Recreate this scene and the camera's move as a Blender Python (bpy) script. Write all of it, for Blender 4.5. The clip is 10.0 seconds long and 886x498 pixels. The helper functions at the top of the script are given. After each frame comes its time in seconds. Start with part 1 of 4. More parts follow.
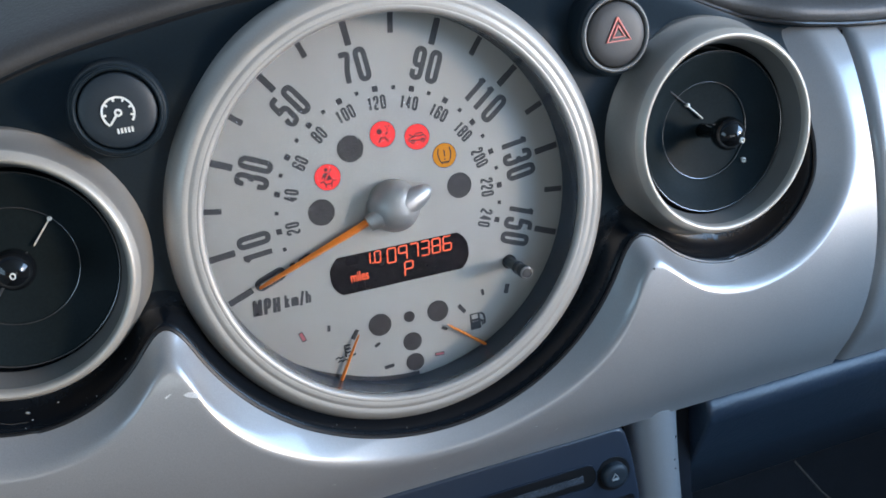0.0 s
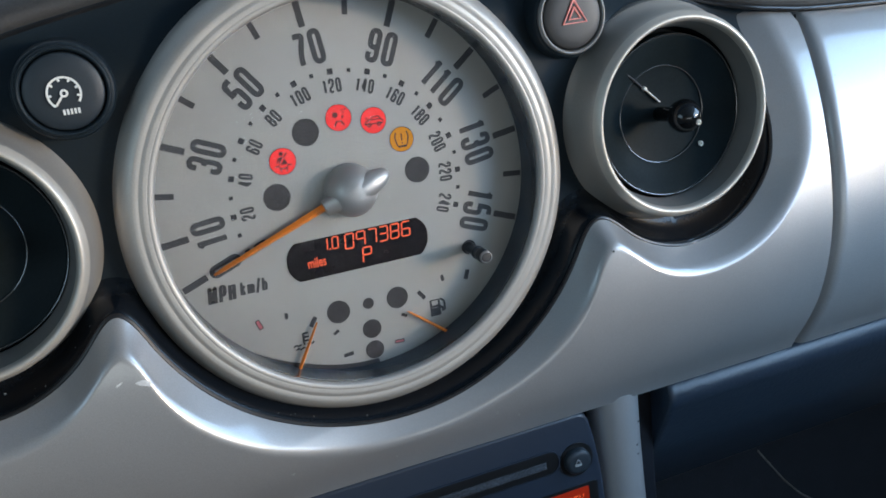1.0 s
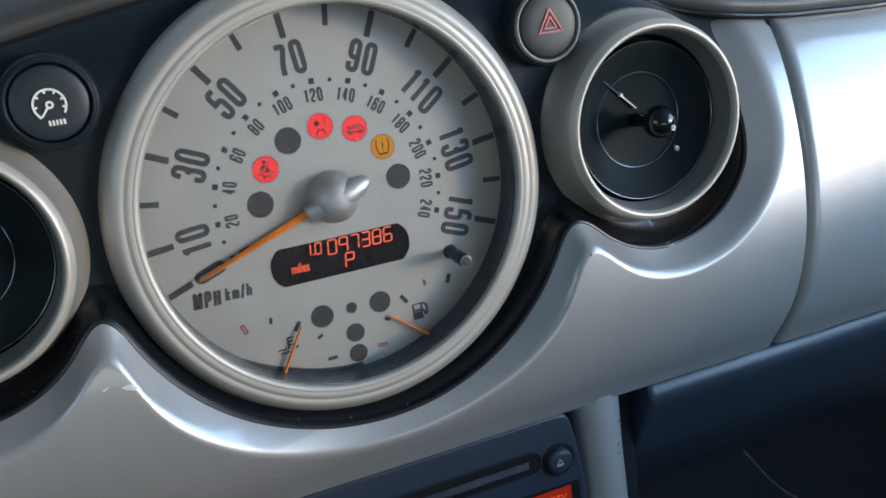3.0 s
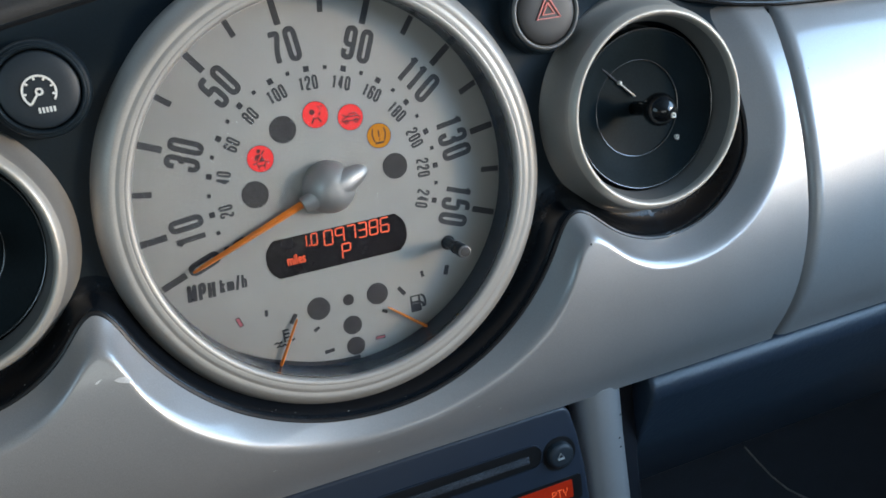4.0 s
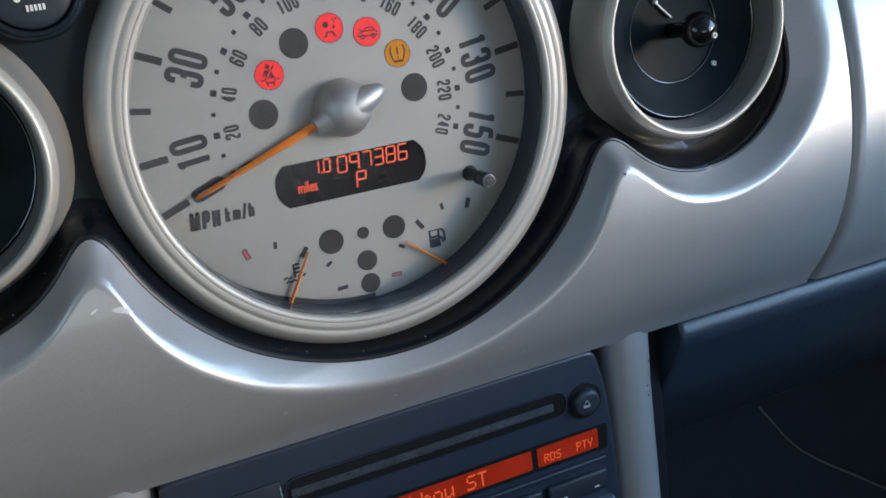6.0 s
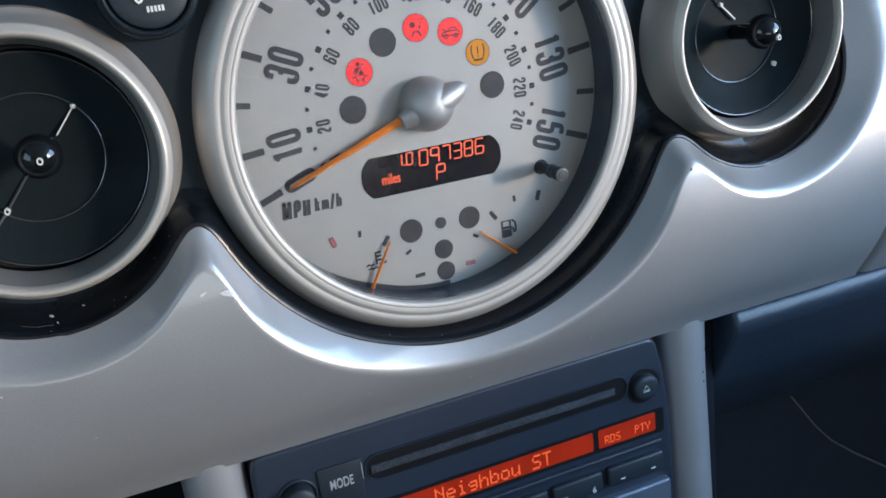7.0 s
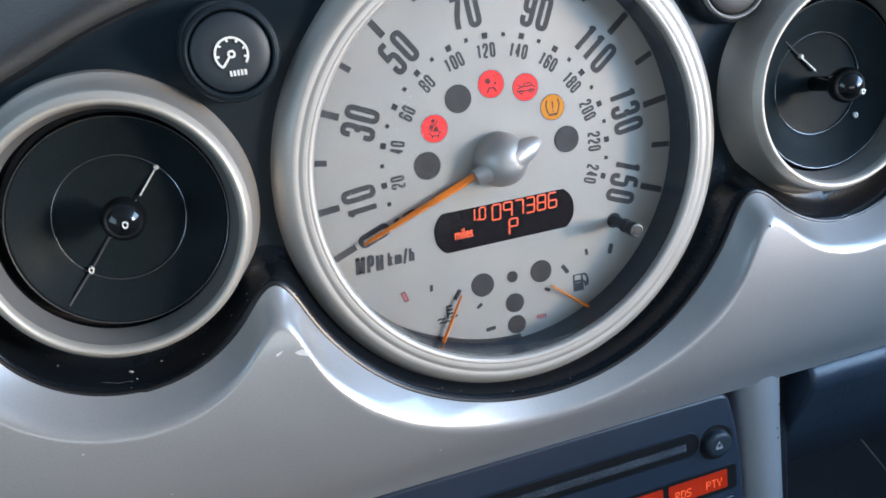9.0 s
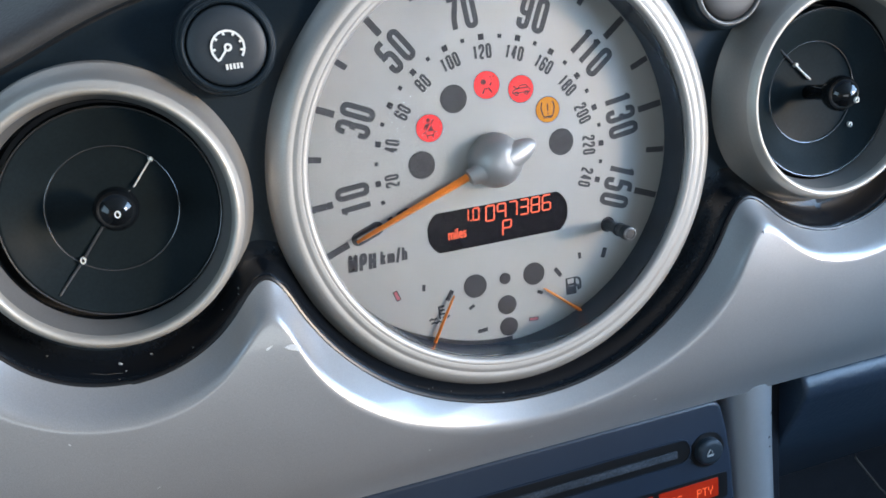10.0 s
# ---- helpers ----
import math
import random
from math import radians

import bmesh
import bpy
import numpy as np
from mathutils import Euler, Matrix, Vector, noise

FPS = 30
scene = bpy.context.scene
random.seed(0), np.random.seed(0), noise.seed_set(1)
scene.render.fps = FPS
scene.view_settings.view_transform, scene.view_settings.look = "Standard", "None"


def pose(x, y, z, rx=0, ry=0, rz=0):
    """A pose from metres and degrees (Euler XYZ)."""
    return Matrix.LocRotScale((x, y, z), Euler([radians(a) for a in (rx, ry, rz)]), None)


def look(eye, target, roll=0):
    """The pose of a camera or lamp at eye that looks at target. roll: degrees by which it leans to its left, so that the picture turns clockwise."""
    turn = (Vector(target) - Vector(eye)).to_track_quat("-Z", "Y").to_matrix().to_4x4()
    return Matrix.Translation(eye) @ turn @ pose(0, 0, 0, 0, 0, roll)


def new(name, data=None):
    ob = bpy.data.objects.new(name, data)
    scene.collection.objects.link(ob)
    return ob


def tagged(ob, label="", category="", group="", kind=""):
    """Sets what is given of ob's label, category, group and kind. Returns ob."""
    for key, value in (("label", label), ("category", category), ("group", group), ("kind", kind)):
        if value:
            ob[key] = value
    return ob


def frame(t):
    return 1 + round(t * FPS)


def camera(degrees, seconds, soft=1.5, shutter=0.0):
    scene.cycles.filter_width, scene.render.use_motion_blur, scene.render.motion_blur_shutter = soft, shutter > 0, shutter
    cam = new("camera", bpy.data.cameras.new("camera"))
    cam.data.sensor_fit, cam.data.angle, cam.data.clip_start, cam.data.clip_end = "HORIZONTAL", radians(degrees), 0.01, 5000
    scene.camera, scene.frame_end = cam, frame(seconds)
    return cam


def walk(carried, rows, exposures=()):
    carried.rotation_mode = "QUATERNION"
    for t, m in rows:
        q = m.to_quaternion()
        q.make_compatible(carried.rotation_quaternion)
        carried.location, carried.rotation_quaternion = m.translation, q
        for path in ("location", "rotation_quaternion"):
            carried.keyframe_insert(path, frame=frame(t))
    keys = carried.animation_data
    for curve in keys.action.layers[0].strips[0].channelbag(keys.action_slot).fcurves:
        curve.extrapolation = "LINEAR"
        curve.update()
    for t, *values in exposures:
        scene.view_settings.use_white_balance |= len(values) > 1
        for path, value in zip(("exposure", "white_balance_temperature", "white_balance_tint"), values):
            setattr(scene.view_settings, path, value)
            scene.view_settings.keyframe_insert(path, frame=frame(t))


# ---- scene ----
import functools

cam = camera(53.4, 10.0, soft=1.7)
TILT = 20.0
# The dashboard's own axes: x along it, y into it, z up the dial; W stands it in the car.
W = pose(0, 0, 0.85, -TILT, 0, 0)
ROWS = [
    (0.0, -0.0940, -0.3769, 0.0952, 72.79, 6.96, -19.12),
    (0.3, -0.0940, -0.3765, 0.0911, 72.81, 7.15, -20.12),
    (0.5, -0.0938, -0.3750, 0.0873, 73.02, 7.27, -20.25),
    (0.8, -0.0914, -0.3746, 0.0849, 72.54, 7.04, -21.18),
    (1.0, -0.0912, -0.3769, 0.0845, 72.89, 7.01, -21.38),
    (1.3, -0.0930, -0.3776, 0.0830, 72.84, 7.02, -21.46),
    (1.5, -0.0943, -0.3794, 0.0822, 72.98, 7.00, -21.49),
    (1.8, -0.0939, -0.3808, 0.0838, 72.96, 6.97, -21.65),
    (2.0, -0.0938, -0.3822, 0.0842, 72.94, 6.93, -21.69),
    (2.3, -0.0923, -0.3851, 0.0849, 73.06, 7.02, -21.75),
    (2.5, -0.0912, -0.3857, 0.0851, 73.07, 7.11, -21.85),
    (3.0, -0.0882, -0.3868, 0.0860, 73.16, 7.38, -21.88),
    (3.2, -0.0882, -0.3855, 0.0847, 73.22, 7.46, -22.04),
    (4.3, -0.0880, -0.3812, 0.0757, 73.40, 7.71, -22.14),
    (4.5, -0.0880, -0.3790, 0.0740, 73.31, 7.75, -22.06),
    (4.8, -0.0899, -0.3781, 0.0722, 73.34, 7.66, -22.04),
    (5.0, -0.0910, -0.3761, 0.0718, 73.19, 7.69, -22.01),
    (5.3, -0.0949, -0.3709, 0.0663, 73.19, 7.62, -22.13),
    (5.5, -0.0969, -0.3637, 0.0617, 72.32, 7.48, -22.38),
    (5.7, -0.0939, -0.3551, 0.0528, 72.02, 7.32, -22.76),
    (6.8, -0.1202, -0.3588, 0.0567, 70.91, 6.93, -22.27),
    (7.0, -0.1298, -0.3614, 0.0623, 71.18, 6.81, -22.05),
    (7.2, -0.1331, -0.3650, 0.0645, 71.78, 6.82, -21.01),
    (7.5, -0.1320, -0.3527, 0.0628, 71.34, 6.87, -20.66),
    (7.8, -0.1264, -0.3441, 0.0659, 72.18, 7.12, -18.48),
    (8.0, -0.1211, -0.3400, 0.0678, 71.69, 7.38, -19.01),
    (8.3, -0.1170, -0.3413, 0.0670, 71.61, 7.29, -18.84),
    (8.5, -0.1157, -0.3462, 0.0678, 71.87, 7.37, -19.05),
    (8.8, -0.1272, -0.3541, 0.0763, 72.26, 7.19, -18.78),
    (9.0, -0.1342, -0.3515, 0.0809, 72.33, 7.13, -18.72),
    (9.3, -0.1340, -0.3552, 0.0790, 72.56, 6.87, -18.53),
    (9.5, -0.1345, -0.3582, 0.0778, 73.07, 6.61, -18.64),
    (9.8, -0.1346, -0.3582, 0.0760, 73.45, 6.33, -18.40),
    (10.0, -0.1335, -0.3544, 0.0731, 73.54, 6.14, -18.50),
]

walk(cam, [(t, W @ pose(x, y, z, rx, ry, rz)) for t, x, y, z, rx, ry, rz in ROWS],
     [(0.0, 0.02, 6550, 10), (0.5, -0.26, 6700, 9), (1.0, -0.29, 6800, 8), (1.5, -0.30, 6850, 8), (3.2, -0.29, 6900, 8), (4.4, -0.32, 6950, 7),
      (5.7, -0.36, 6900, 8), (6.9, 0.0, 6600, 10), (7.5, 0.14, 6550, 10), (8.0, 0.22, 6600, 10), (9.0, 0.26, 6600, 10), (10.0, 0.25, 6600, 10)])

# ---- light ----
SUN_FROM = (W.to_3x3() @ Vector((0.74, -0.64, 0.02))).normalized()
world = bpy.data.worlds.new("world")
scene.world = world
world.use_nodes = True
sky = world.node_tree.nodes.new("ShaderNodeTexSky")
sky.sky_type, sky.sun_disc = "NISHITA", False
sky.sun_elevation = math.asin(SUN_FROM.z)
sky.sun_rotation = math.atan2(SUN_FROM.x, SUN_FROM.y)
background = world.node_tree.nodes["Background"]
background.inputs["Strength"].default_value = 0.15
world.node_tree.links.new(sky.outputs["Color"], background.inputs["Color"])
sun = new("sun", bpy.data.lights.new("sun", "SUN"))
sun.data.energy, sun.data.angle, sun.data.color = 2.2, radians(6.5), (1.0, 0.76, 0.50)
sun.matrix_world = look(SUN_FROM * 3, (0, 0, 0))


def sky_window(name, eye, target, wide, high, watts, tone=(0.36, 0.62, 1.0)):
    """The sky's light in one of the car's window openings."""
    lamp = new(name, bpy.data.lights.new(name, "AREA"))
    lamp.data.shape, lamp.data.size, lamp.data.size_y = "RECTANGLE", wide, high
    lamp.data.energy, lamp.data.color = watts, tone
    lamp.matrix_world = look(eye, target)


sky_window("window_light_right", (0.655, -0.475, 1.127), (0.05, -0.395, 1.01), 0.75, 0.37, 10.4, (0.36, 0.62, 1.0))
sky_window("window_light_rear", (0.0, -1.59, 1.15), (0.0, -0.2, 0.85), 0.95, 0.26, 1.8, (0.85, 0.92, 1.0))
sky_window("window_light_left", (-0.655, -0.40, 1.122), (0.0, -0.35, 1.03), 0.45, 0.30, 1.2, (0.50, 0.76, 1.0))
sky_window("windscreen_light", (0.0, 0.36, 1.22), (0.0, -0.25, 0.86), 1.15, 0.42, 0.8, (0.72, 0.84, 1.0))


# ---- materials ----
def material(name, base, rough=0.5, metal=0.0, coat=0.0, grain=0.0, grain_size=600.0, stain=0.0, stain_size=25.0,
             bump=0.0, bump_size=900.0, emit=None, power=0.0, rough_var=0.0, spec=0.5, coat_rough=0.1):
    """A surface with grain and stains in its colour, worn gloss and fine relief, in object metres."""
    m = bpy.data.materials.new(name)
    m.use_nodes = True
    nodes, links = m.node_tree.nodes, m.node_tree.links
    p = nodes["Principled BSDF"]
    p.inputs["Base Color"].default_value = (*base, 1)
    p.inputs["Roughness"].default_value = rough
    p.inputs["Metallic"].default_value = metal
    p.inputs["Coat Weight"].default_value = coat
    p.inputs["Coat Roughness"].default_value = coat_rough
    p.inputs["Coat IOR"].default_value = 1.6
    p.inputs["Specular IOR Level"].default_value = spec
    where = nodes.new("ShaderNodeTexCoord")

    def texture(size, detail):
        n = nodes.new("ShaderNodeTexNoise")
        n.inputs["Scale"].default_value, n.inputs["Detail"].default_value = size, detail
        links.new(where.outputs["Object"], n.inputs["Vector"])
        return n

    colour = None
    for amount, size, detail in ((grain, grain_size, 2.0), (stain, stain_size, 6.0)):
        if amount:
            n = texture(size, detail)
            r = nodes.new("ShaderNodeMapRange")
            r.inputs["From Min"].default_value, r.inputs["From Max"].default_value = 0.3, 0.7
            r.inputs["To Min"].default_value, r.inputs["To Max"].default_value = 1 - amount, 1 + amount
            links.new(n.outputs["Fac"], r.inputs["Value"])
            mix = nodes.new("ShaderNodeMix")
            mix.data_type, mix.blend_type = "RGBA", "MULTIPLY"
            mix.inputs["Factor"].default_value = 1
            mix.inputs["A"].default_value = (*base, 1)
            if colour:
                links.new(colour, mix.inputs["A"])
            links.new(r.outputs["Result"], mix.inputs["B"])
            colour = mix.outputs["Result"]
    if colour:
        links.new(colour, p.inputs["Base Color"])
    if rough_var:
        n = texture(stain_size * 2.3, 5.0)
        r = nodes.new("ShaderNodeMapRange")
        r.inputs["From Min"].default_value, r.inputs["From Max"].default_value = 0.3, 0.7
        r.inputs["To Min"].default_value, r.inputs["To Max"].default_value = rough - rough_var, rough + rough_var
        links.new(n.outputs["Fac"], r.inputs["Value"])
        links.new(r.outputs["Result"], p.inputs["Roughness"])
    if bump:
        n = texture(bump_size, 3.0)
        b = nodes.new("ShaderNodeBump")
        b.inputs["Strength"].default_value, b.inputs["Distance"].default_value = bump, 0.0004
        links.new(n.outputs["Fac"], b.inputs["Height"])
        links.new(b.outputs["Normal"], p.inputs["Normal"])
    if emit:
        p.inputs["Emission Color"].default_value = (*emit, 1)
        p.inputs["Emission Strength"].default_value = power
    return m


SILVER = material("silver_paint", (0.320, 0.319, 0.317), 0.37, 0.38, 0.66, 0.08, 2600, 0.03, 30, 0.02, 2600, rough_var=0.03, coat_rough=0.08)
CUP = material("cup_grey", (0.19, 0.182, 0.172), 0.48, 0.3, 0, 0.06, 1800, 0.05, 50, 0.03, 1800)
BEZEL = material("satin_bezel", (0.41, 0.391, 0.362), 0.48, 0.45, 0.0, 0.06, 2200, 0.04, 60, 0.03, 2200, rough_var=0.04)
SATIN = material("satin_silver", (0.52, 0.476, 0.415), 0.46, 0.45, 0.0, 0.06, 2200, 0.04, 60, 0.03, 2200, rough_var=0.04)
# Darker copy of the vent ring's satin, with the flank's shade in its colour.
BARREL = material("shaded_satin", (0.37, 0.345, 0.312), 0.44, 0.5, 0.0, 0.06, 1800, 0.04, 50, 0.03, 1800)
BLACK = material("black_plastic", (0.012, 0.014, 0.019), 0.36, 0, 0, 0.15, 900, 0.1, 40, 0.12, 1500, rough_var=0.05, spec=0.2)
PANEL = material("black_panel", (0.0115, 0.0185, 0.0245), 0.42, 0, 0, 0.1, 900, 0.1, 30, 0.10, 1600, rough_var=0.04, spec=0.15)
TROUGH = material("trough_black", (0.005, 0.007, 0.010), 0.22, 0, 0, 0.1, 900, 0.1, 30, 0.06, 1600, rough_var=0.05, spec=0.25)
DISC = material("vent_black", (0.012, 0.0172, 0.0195), 0.40, 0, 0, 0.1, 900, 0.1, 60, rough_var=0.04, spec=0.03)
GLOSS = material("gloss_black", (0.006, 0.007, 0.008), 0.06, 0, 0.0, 0, 1, 0, 1)
WALL = material("dial_wall_black", (0.034, 0.043, 0.054), 0.16, 0, 0, 0, 1, 0, 1, rough_var=0.03, spec=0.30)
PAD = material("dash_pad_grain", (0.045, 0.0445, 0.045), 0.52, 0, 0, 0.12, 1200, 0.12, 20, 0.6, 620)
BOLSTER = material("padded_vinyl", (0.021, 0.033, 0.050), 0.34, 0, 0, 0.1, 1200, 0.1, 20, 0.6, 420)
RADIO = material("radio_plastic", (0.018, 0.027, 0.043), 0.38, 0, 0, 0.08, 1800, 0.06, 40, 0.08, 2400)
PALE = material("pale_blue_grey", (0.10, 0.12, 0.155), 0.36, 0.3, 0, 0.06, 1800, 0.05, 40, 0.05, 2400)
BUTTON = material("button_rubber", (0.014, 0.022, 0.030), 0.50, 0, 0, 0.1, 1500, 0.08, 60, 0.08, 2400)
RIB = material("dark_rib", (0.045, 0.048, 0.052), 0.3, 0, 0, 0.1, 900)
BEAD = material("polished_edge", (0.14, 0.14, 0.14), 0.22, 0.8, 0, 0.08, 900)
# Paler, warmer than BUTTON: the sun's sheen on the hazard cap is in the colour.
CAP = material("grey_rubber", (0.036, 0.034, 0.033), 0.50, 0, 0, 0.1, 1500, 0.08, 60, 0.08, 2400)
FELT = material("grey_felt", (0.036, 0.041, 0.050), 0.9, 0, 0, 0.5, 900, 0.3, 120, 0.9, 1600)
RIM_GREY = material("rim_grey", (0.20, 0.195, 0.19), 0.45, 0.3, 0, 0.08, 1500)
HUB = material("hub_metal", (0.37, 0.365, 0.355), 0.46, 0.7, 0, 0.06, 2200, 0.04, 90, 0.03, 2200)
DIAL = material("dial_silver", (0.284, 0.271, 0.245), 0.50, 0.25, 0, 0.14, 1900, 0.03, 40, 0.03, 2600)
PRINT = material("dial_print", (0.036, 0.036, 0.039), 0.6, 0, 0, 0.1, 900, spec=0.2)
INK = material("dial_ink", (0.046, 0.046, 0.048), 0.6, 0, 0, 0.12, 1800, 0.08, 90, spec=0.25)
WINDOW = material("dark_lamp_window", (0.040, 0.036, 0.037), 0.38, 0, 0, 0.1, 900, 0.15, 200, spec=0.3)
# A faint emission is added to the needles' paint to lift the orange.
ORANGE = material("needle_orange", (0.64, 0.17, 0.018), 0.42, 0, 0, 0.05, 700, 0.05, 120, emit=(1.0, 0.25, 0.03), power=0.06)
PINK = material("red_print", (0.36, 0.085, 0.10), 0.55, 0, 0, 0.08, 900)
RED = material("red_lamp", (0.42, 0.03, 0.03), 0.4, 0, 0, 0.08, 260, emit=(1.0, 0.030, 0.032), power=0.60, spec=0.2)
AMBER = material("amber_lamp", (0.30, 0.12, 0.008), 0.4, 0, 0, 0.05, 500, emit=(1.0, 0.36, 0.01), power=0.25, spec=0.2)
SYMBOL = material("lamp_symbol", (0.10, 0.012, 0.012), 0.5, 0, 0, 0.1, 900)
SYMBOL_AMBER = material("amber_symbol", (0.05, 0.025, 0.008), 0.5, 0, 0, 0.1, 900)
LCD = material("display_glass", (0.010, 0.008, 0.010), 0.22, 0, 0, 0, 1, 0.1, 80, spec=0.35)
SEGMENT = material("orange_segment", (0.5, 0.06, 0.02), 0.5, emit=(1.0, 0.115, 0.035), power=0.78)
SCREEN = material("orange_screen", (0.25, 0.015, 0.005), 0.3, 0, 0, 0.1, 500, 0.3, 60, emit=(0.62, 0.03, 0.003), power=0.26)
SCREEN_TEXT = material("orange_pixels", (0.6, 0.1, 0.03), 0.5, emit=(1.0, 0.12, 0.03), power=0.62)
WHITE = material("white_print", (0.78, 0.78, 0.74), 0.5, 0, 0, 0.05, 900)
GREY_PRINT = material("worn_grey_print", (0.42, 0.43, 0.43), 0.55, 0, 0, 0.08, 900)
STRUT = material("satin_strut", (0.48, 0.485, 0.495), 0.34, 0.6, 0.1, 0.06, 2600, 0.03, 40, 0.02, 2600, rough_var=0.03)
HAZARD = material("hazard_red_print", (0.72, 0.20, 0.17), 0.5, 0, 0, 0.08, 900)
SEAL = material("rubber_seal", (0.010, 0.010, 0.011), 0.30, 0, 0, 0.1, 900, 0.1, 60)
GAP = material("grey_gap_lining", (0.17, 0.175, 0.18), 0.5, 0.2, 0, 0.08, 900, 0.08, 60)
CARPET = material("dark_carpet", (0.008, 0.010, 0.014), 0.95, 0, 0, 0.3, 700, 0.2, 40, 0.8, 900)
EDGE = material("scuffed_edge", (0.11, 0.10, 0.09), 0.6, 0, 0, 0.2, 900, 0.3, 60)
CHIP = material("bare_chip", (0.62, 0.62, 0.62), 0.6, 0, 0, 0.2, 2500)
SCRATCH = material("dark_scratch", (0.05, 0.05, 0.05), 0.7, 0, 0, 0.2, 2500)
DUST = material("dust_speck", (0.30, 0.30, 0.29), 0.9, 0, 0, 0.2, 2500)
HEADLINER = material("headliner_cloth", (0.45, 0.44, 0.42), 0.95, 0, 0, 0.1, 900, 0.1, 10, 0.3, 900)
TRIM = material("cabin_trim", (0.30, 0.265, 0.23), 0.8, 0, 0, 0.1, 900, 0.15, 8, 0.3, 600)
GLASS = bpy.data.materials.new("clear_lens")
GLASS.use_nodes = True
pb = GLASS.node_tree.nodes["Principled BSDF"]
pb.inputs["Transmission Weight"].default_value, pb.inputs["Roughness"].default_value, pb.inputs["IOR"].default_value = 1.0, 0.0, 1.07

# ---- building helpers ----
ORIGIN = {}


def thing(name, origin, label, category, group="", kind=""):
    ob = new(name)
    ob.empty_display_size = 0.02
    ob.matrix_basis = W @ Matrix.Translation(origin)
    ORIGIN[ob] = Vector(origin)
    return tagged(ob, label, category, group, kind)


def part(name, bm, mat, parent, label="", smooth=True, angle=40):
    """One mesh under a thing or a part, from a bmesh in the dashboard's axes."""
    me = bpy.data.meshes.new(name)
    bmesh.ops.transform(bm, matrix=Matrix.Translation(-ORIGIN[parent]), verts=bm.verts)
    if smooth:
        for f in bm.faces:
            f.smooth = True
        for e in bm.edges:
            if len(e.link_faces) == 2 and e.calc_face_angle(0) > radians(angle):
                e.smooth = False
    bm.to_mesh(me)
    bm.free()
    me.materials.append(mat)
    ob = new(name, me)
    ob.parent = parent
    ORIGIN[ob] = ORIGIN[parent]
    if label:
        tagged(ob, label)
    return ob


def revolve(profile, centre=(0, 0, 0), n=128, close=False):
    """A lathed form about the y axis, from (radius, y) pairs."""
    bm = bmesh.new()
    rings = []
    for r, y in profile:
        if r < 1e-6:
            rings.append([bm.verts.new((centre[0], centre[1] + y, centre[2]))])
        else:
            rings.append([bm.verts.new((centre[0] + r * math.sin(2 * math.pi * i / n), centre[1] + y,
                                        centre[2] + r * math.cos(2 * math.pi * i / n))) for i in range(n)])
    if close:
        rings.append(rings[0])
    for a, b in zip(rings, rings[1:]):
        for i in range(n):
            j = (i + 1) % n
            quad = [a[i % len(a)], a[j % len(a)], b[j % len(b)], b[i % len(b)]]
            quad = list(dict.fromkeys(quad))
            if len(quad) > 2:
                bm.faces.new(quad)
    bmesh.ops.recalc_face_normals(bm, faces=bm.faces)
    return bm


def smooth_profile(points, steps=6):
    """A rounded line through (radius, y) pairs, by Catmull-Rom."""
    out = []
    pts = [points[0], *points, points[-1]]
    for p0, p1, p2, p3 in zip(pts, pts[1:], pts[2:], pts[3:]):
        for k in range(steps):
            t = k / steps
            out.append(tuple(0.5 * (2 * b + (c - a) * t + (2 * a - 5 * b + 4 * c - d) * t * t + (3 * b - a - 3 * c + d) * t ** 3)
                             for a, b, c, d in zip(p0, p1, p2, p3)))
    out.append(points[-1])
    return out


def plate(points, y0, y1, bevel=0.0):
    """A flat outline in x and z, from depth y0 (front) to y1 (back)."""
    bm = bmesh.new()
    front = [bm.verts.new((x, y0, z)) for x, z in points]
    back = [bm.verts.new((x, y1, z)) for x, z in points]
    n = len(points)
    face = bm.faces.new(front)
    bm.faces.new(back[::-1])
    for i in range(n):
        bm.faces.new((front[i], back[i], back[(i + 1) % n], front[(i + 1) % n]))
    bmesh.ops.recalc_face_normals(bm, faces=bm.faces)
    if bevel:
        bmesh.ops.bevel(bm, geom=list(face.edges), offset=bevel, segments=3, profile=0.6, affect="EDGES")
    return bm


def disc(x, z, r, y0, y1, n=40, bevel=0.0):
    return plate([(x + r * math.sin(2 * math.pi * i / n), z + r * math.cos(2 * math.pi * i / n)) for i in range(n)], y0, y1, bevel)


def round_rect(x0, z0, x1, z1, r, k=6):
    pts = []
    for cx, cz, a0 in ((x1 - r, z1 - r, 0), (x1 - r, z0 + r, 90), (x0 + r, z0 + r, 180), (x0 + r, z1 - r, 270)):
        for i in range(k + 1):
            a = radians(a0 + 90 * i / k)
            pts.append((cx + r * math.sin(a), cz + r * math.cos(a)))
    return pts


def turned(points, angle, x=0.0, z=0.0):
    """Points (across, out) turned clockwise by an angle in degrees about the dial, then shifted."""
    c, s = math.cos(radians(angle)), math.sin(radians(angle))
    return [(x + u * c + v * s, z - u * s + v * c) for u, v in points]


def bar(u0, v0, u1, v1):
    return [(u0, v0), (u0, v1), (u1, v1), (u1, v0)]


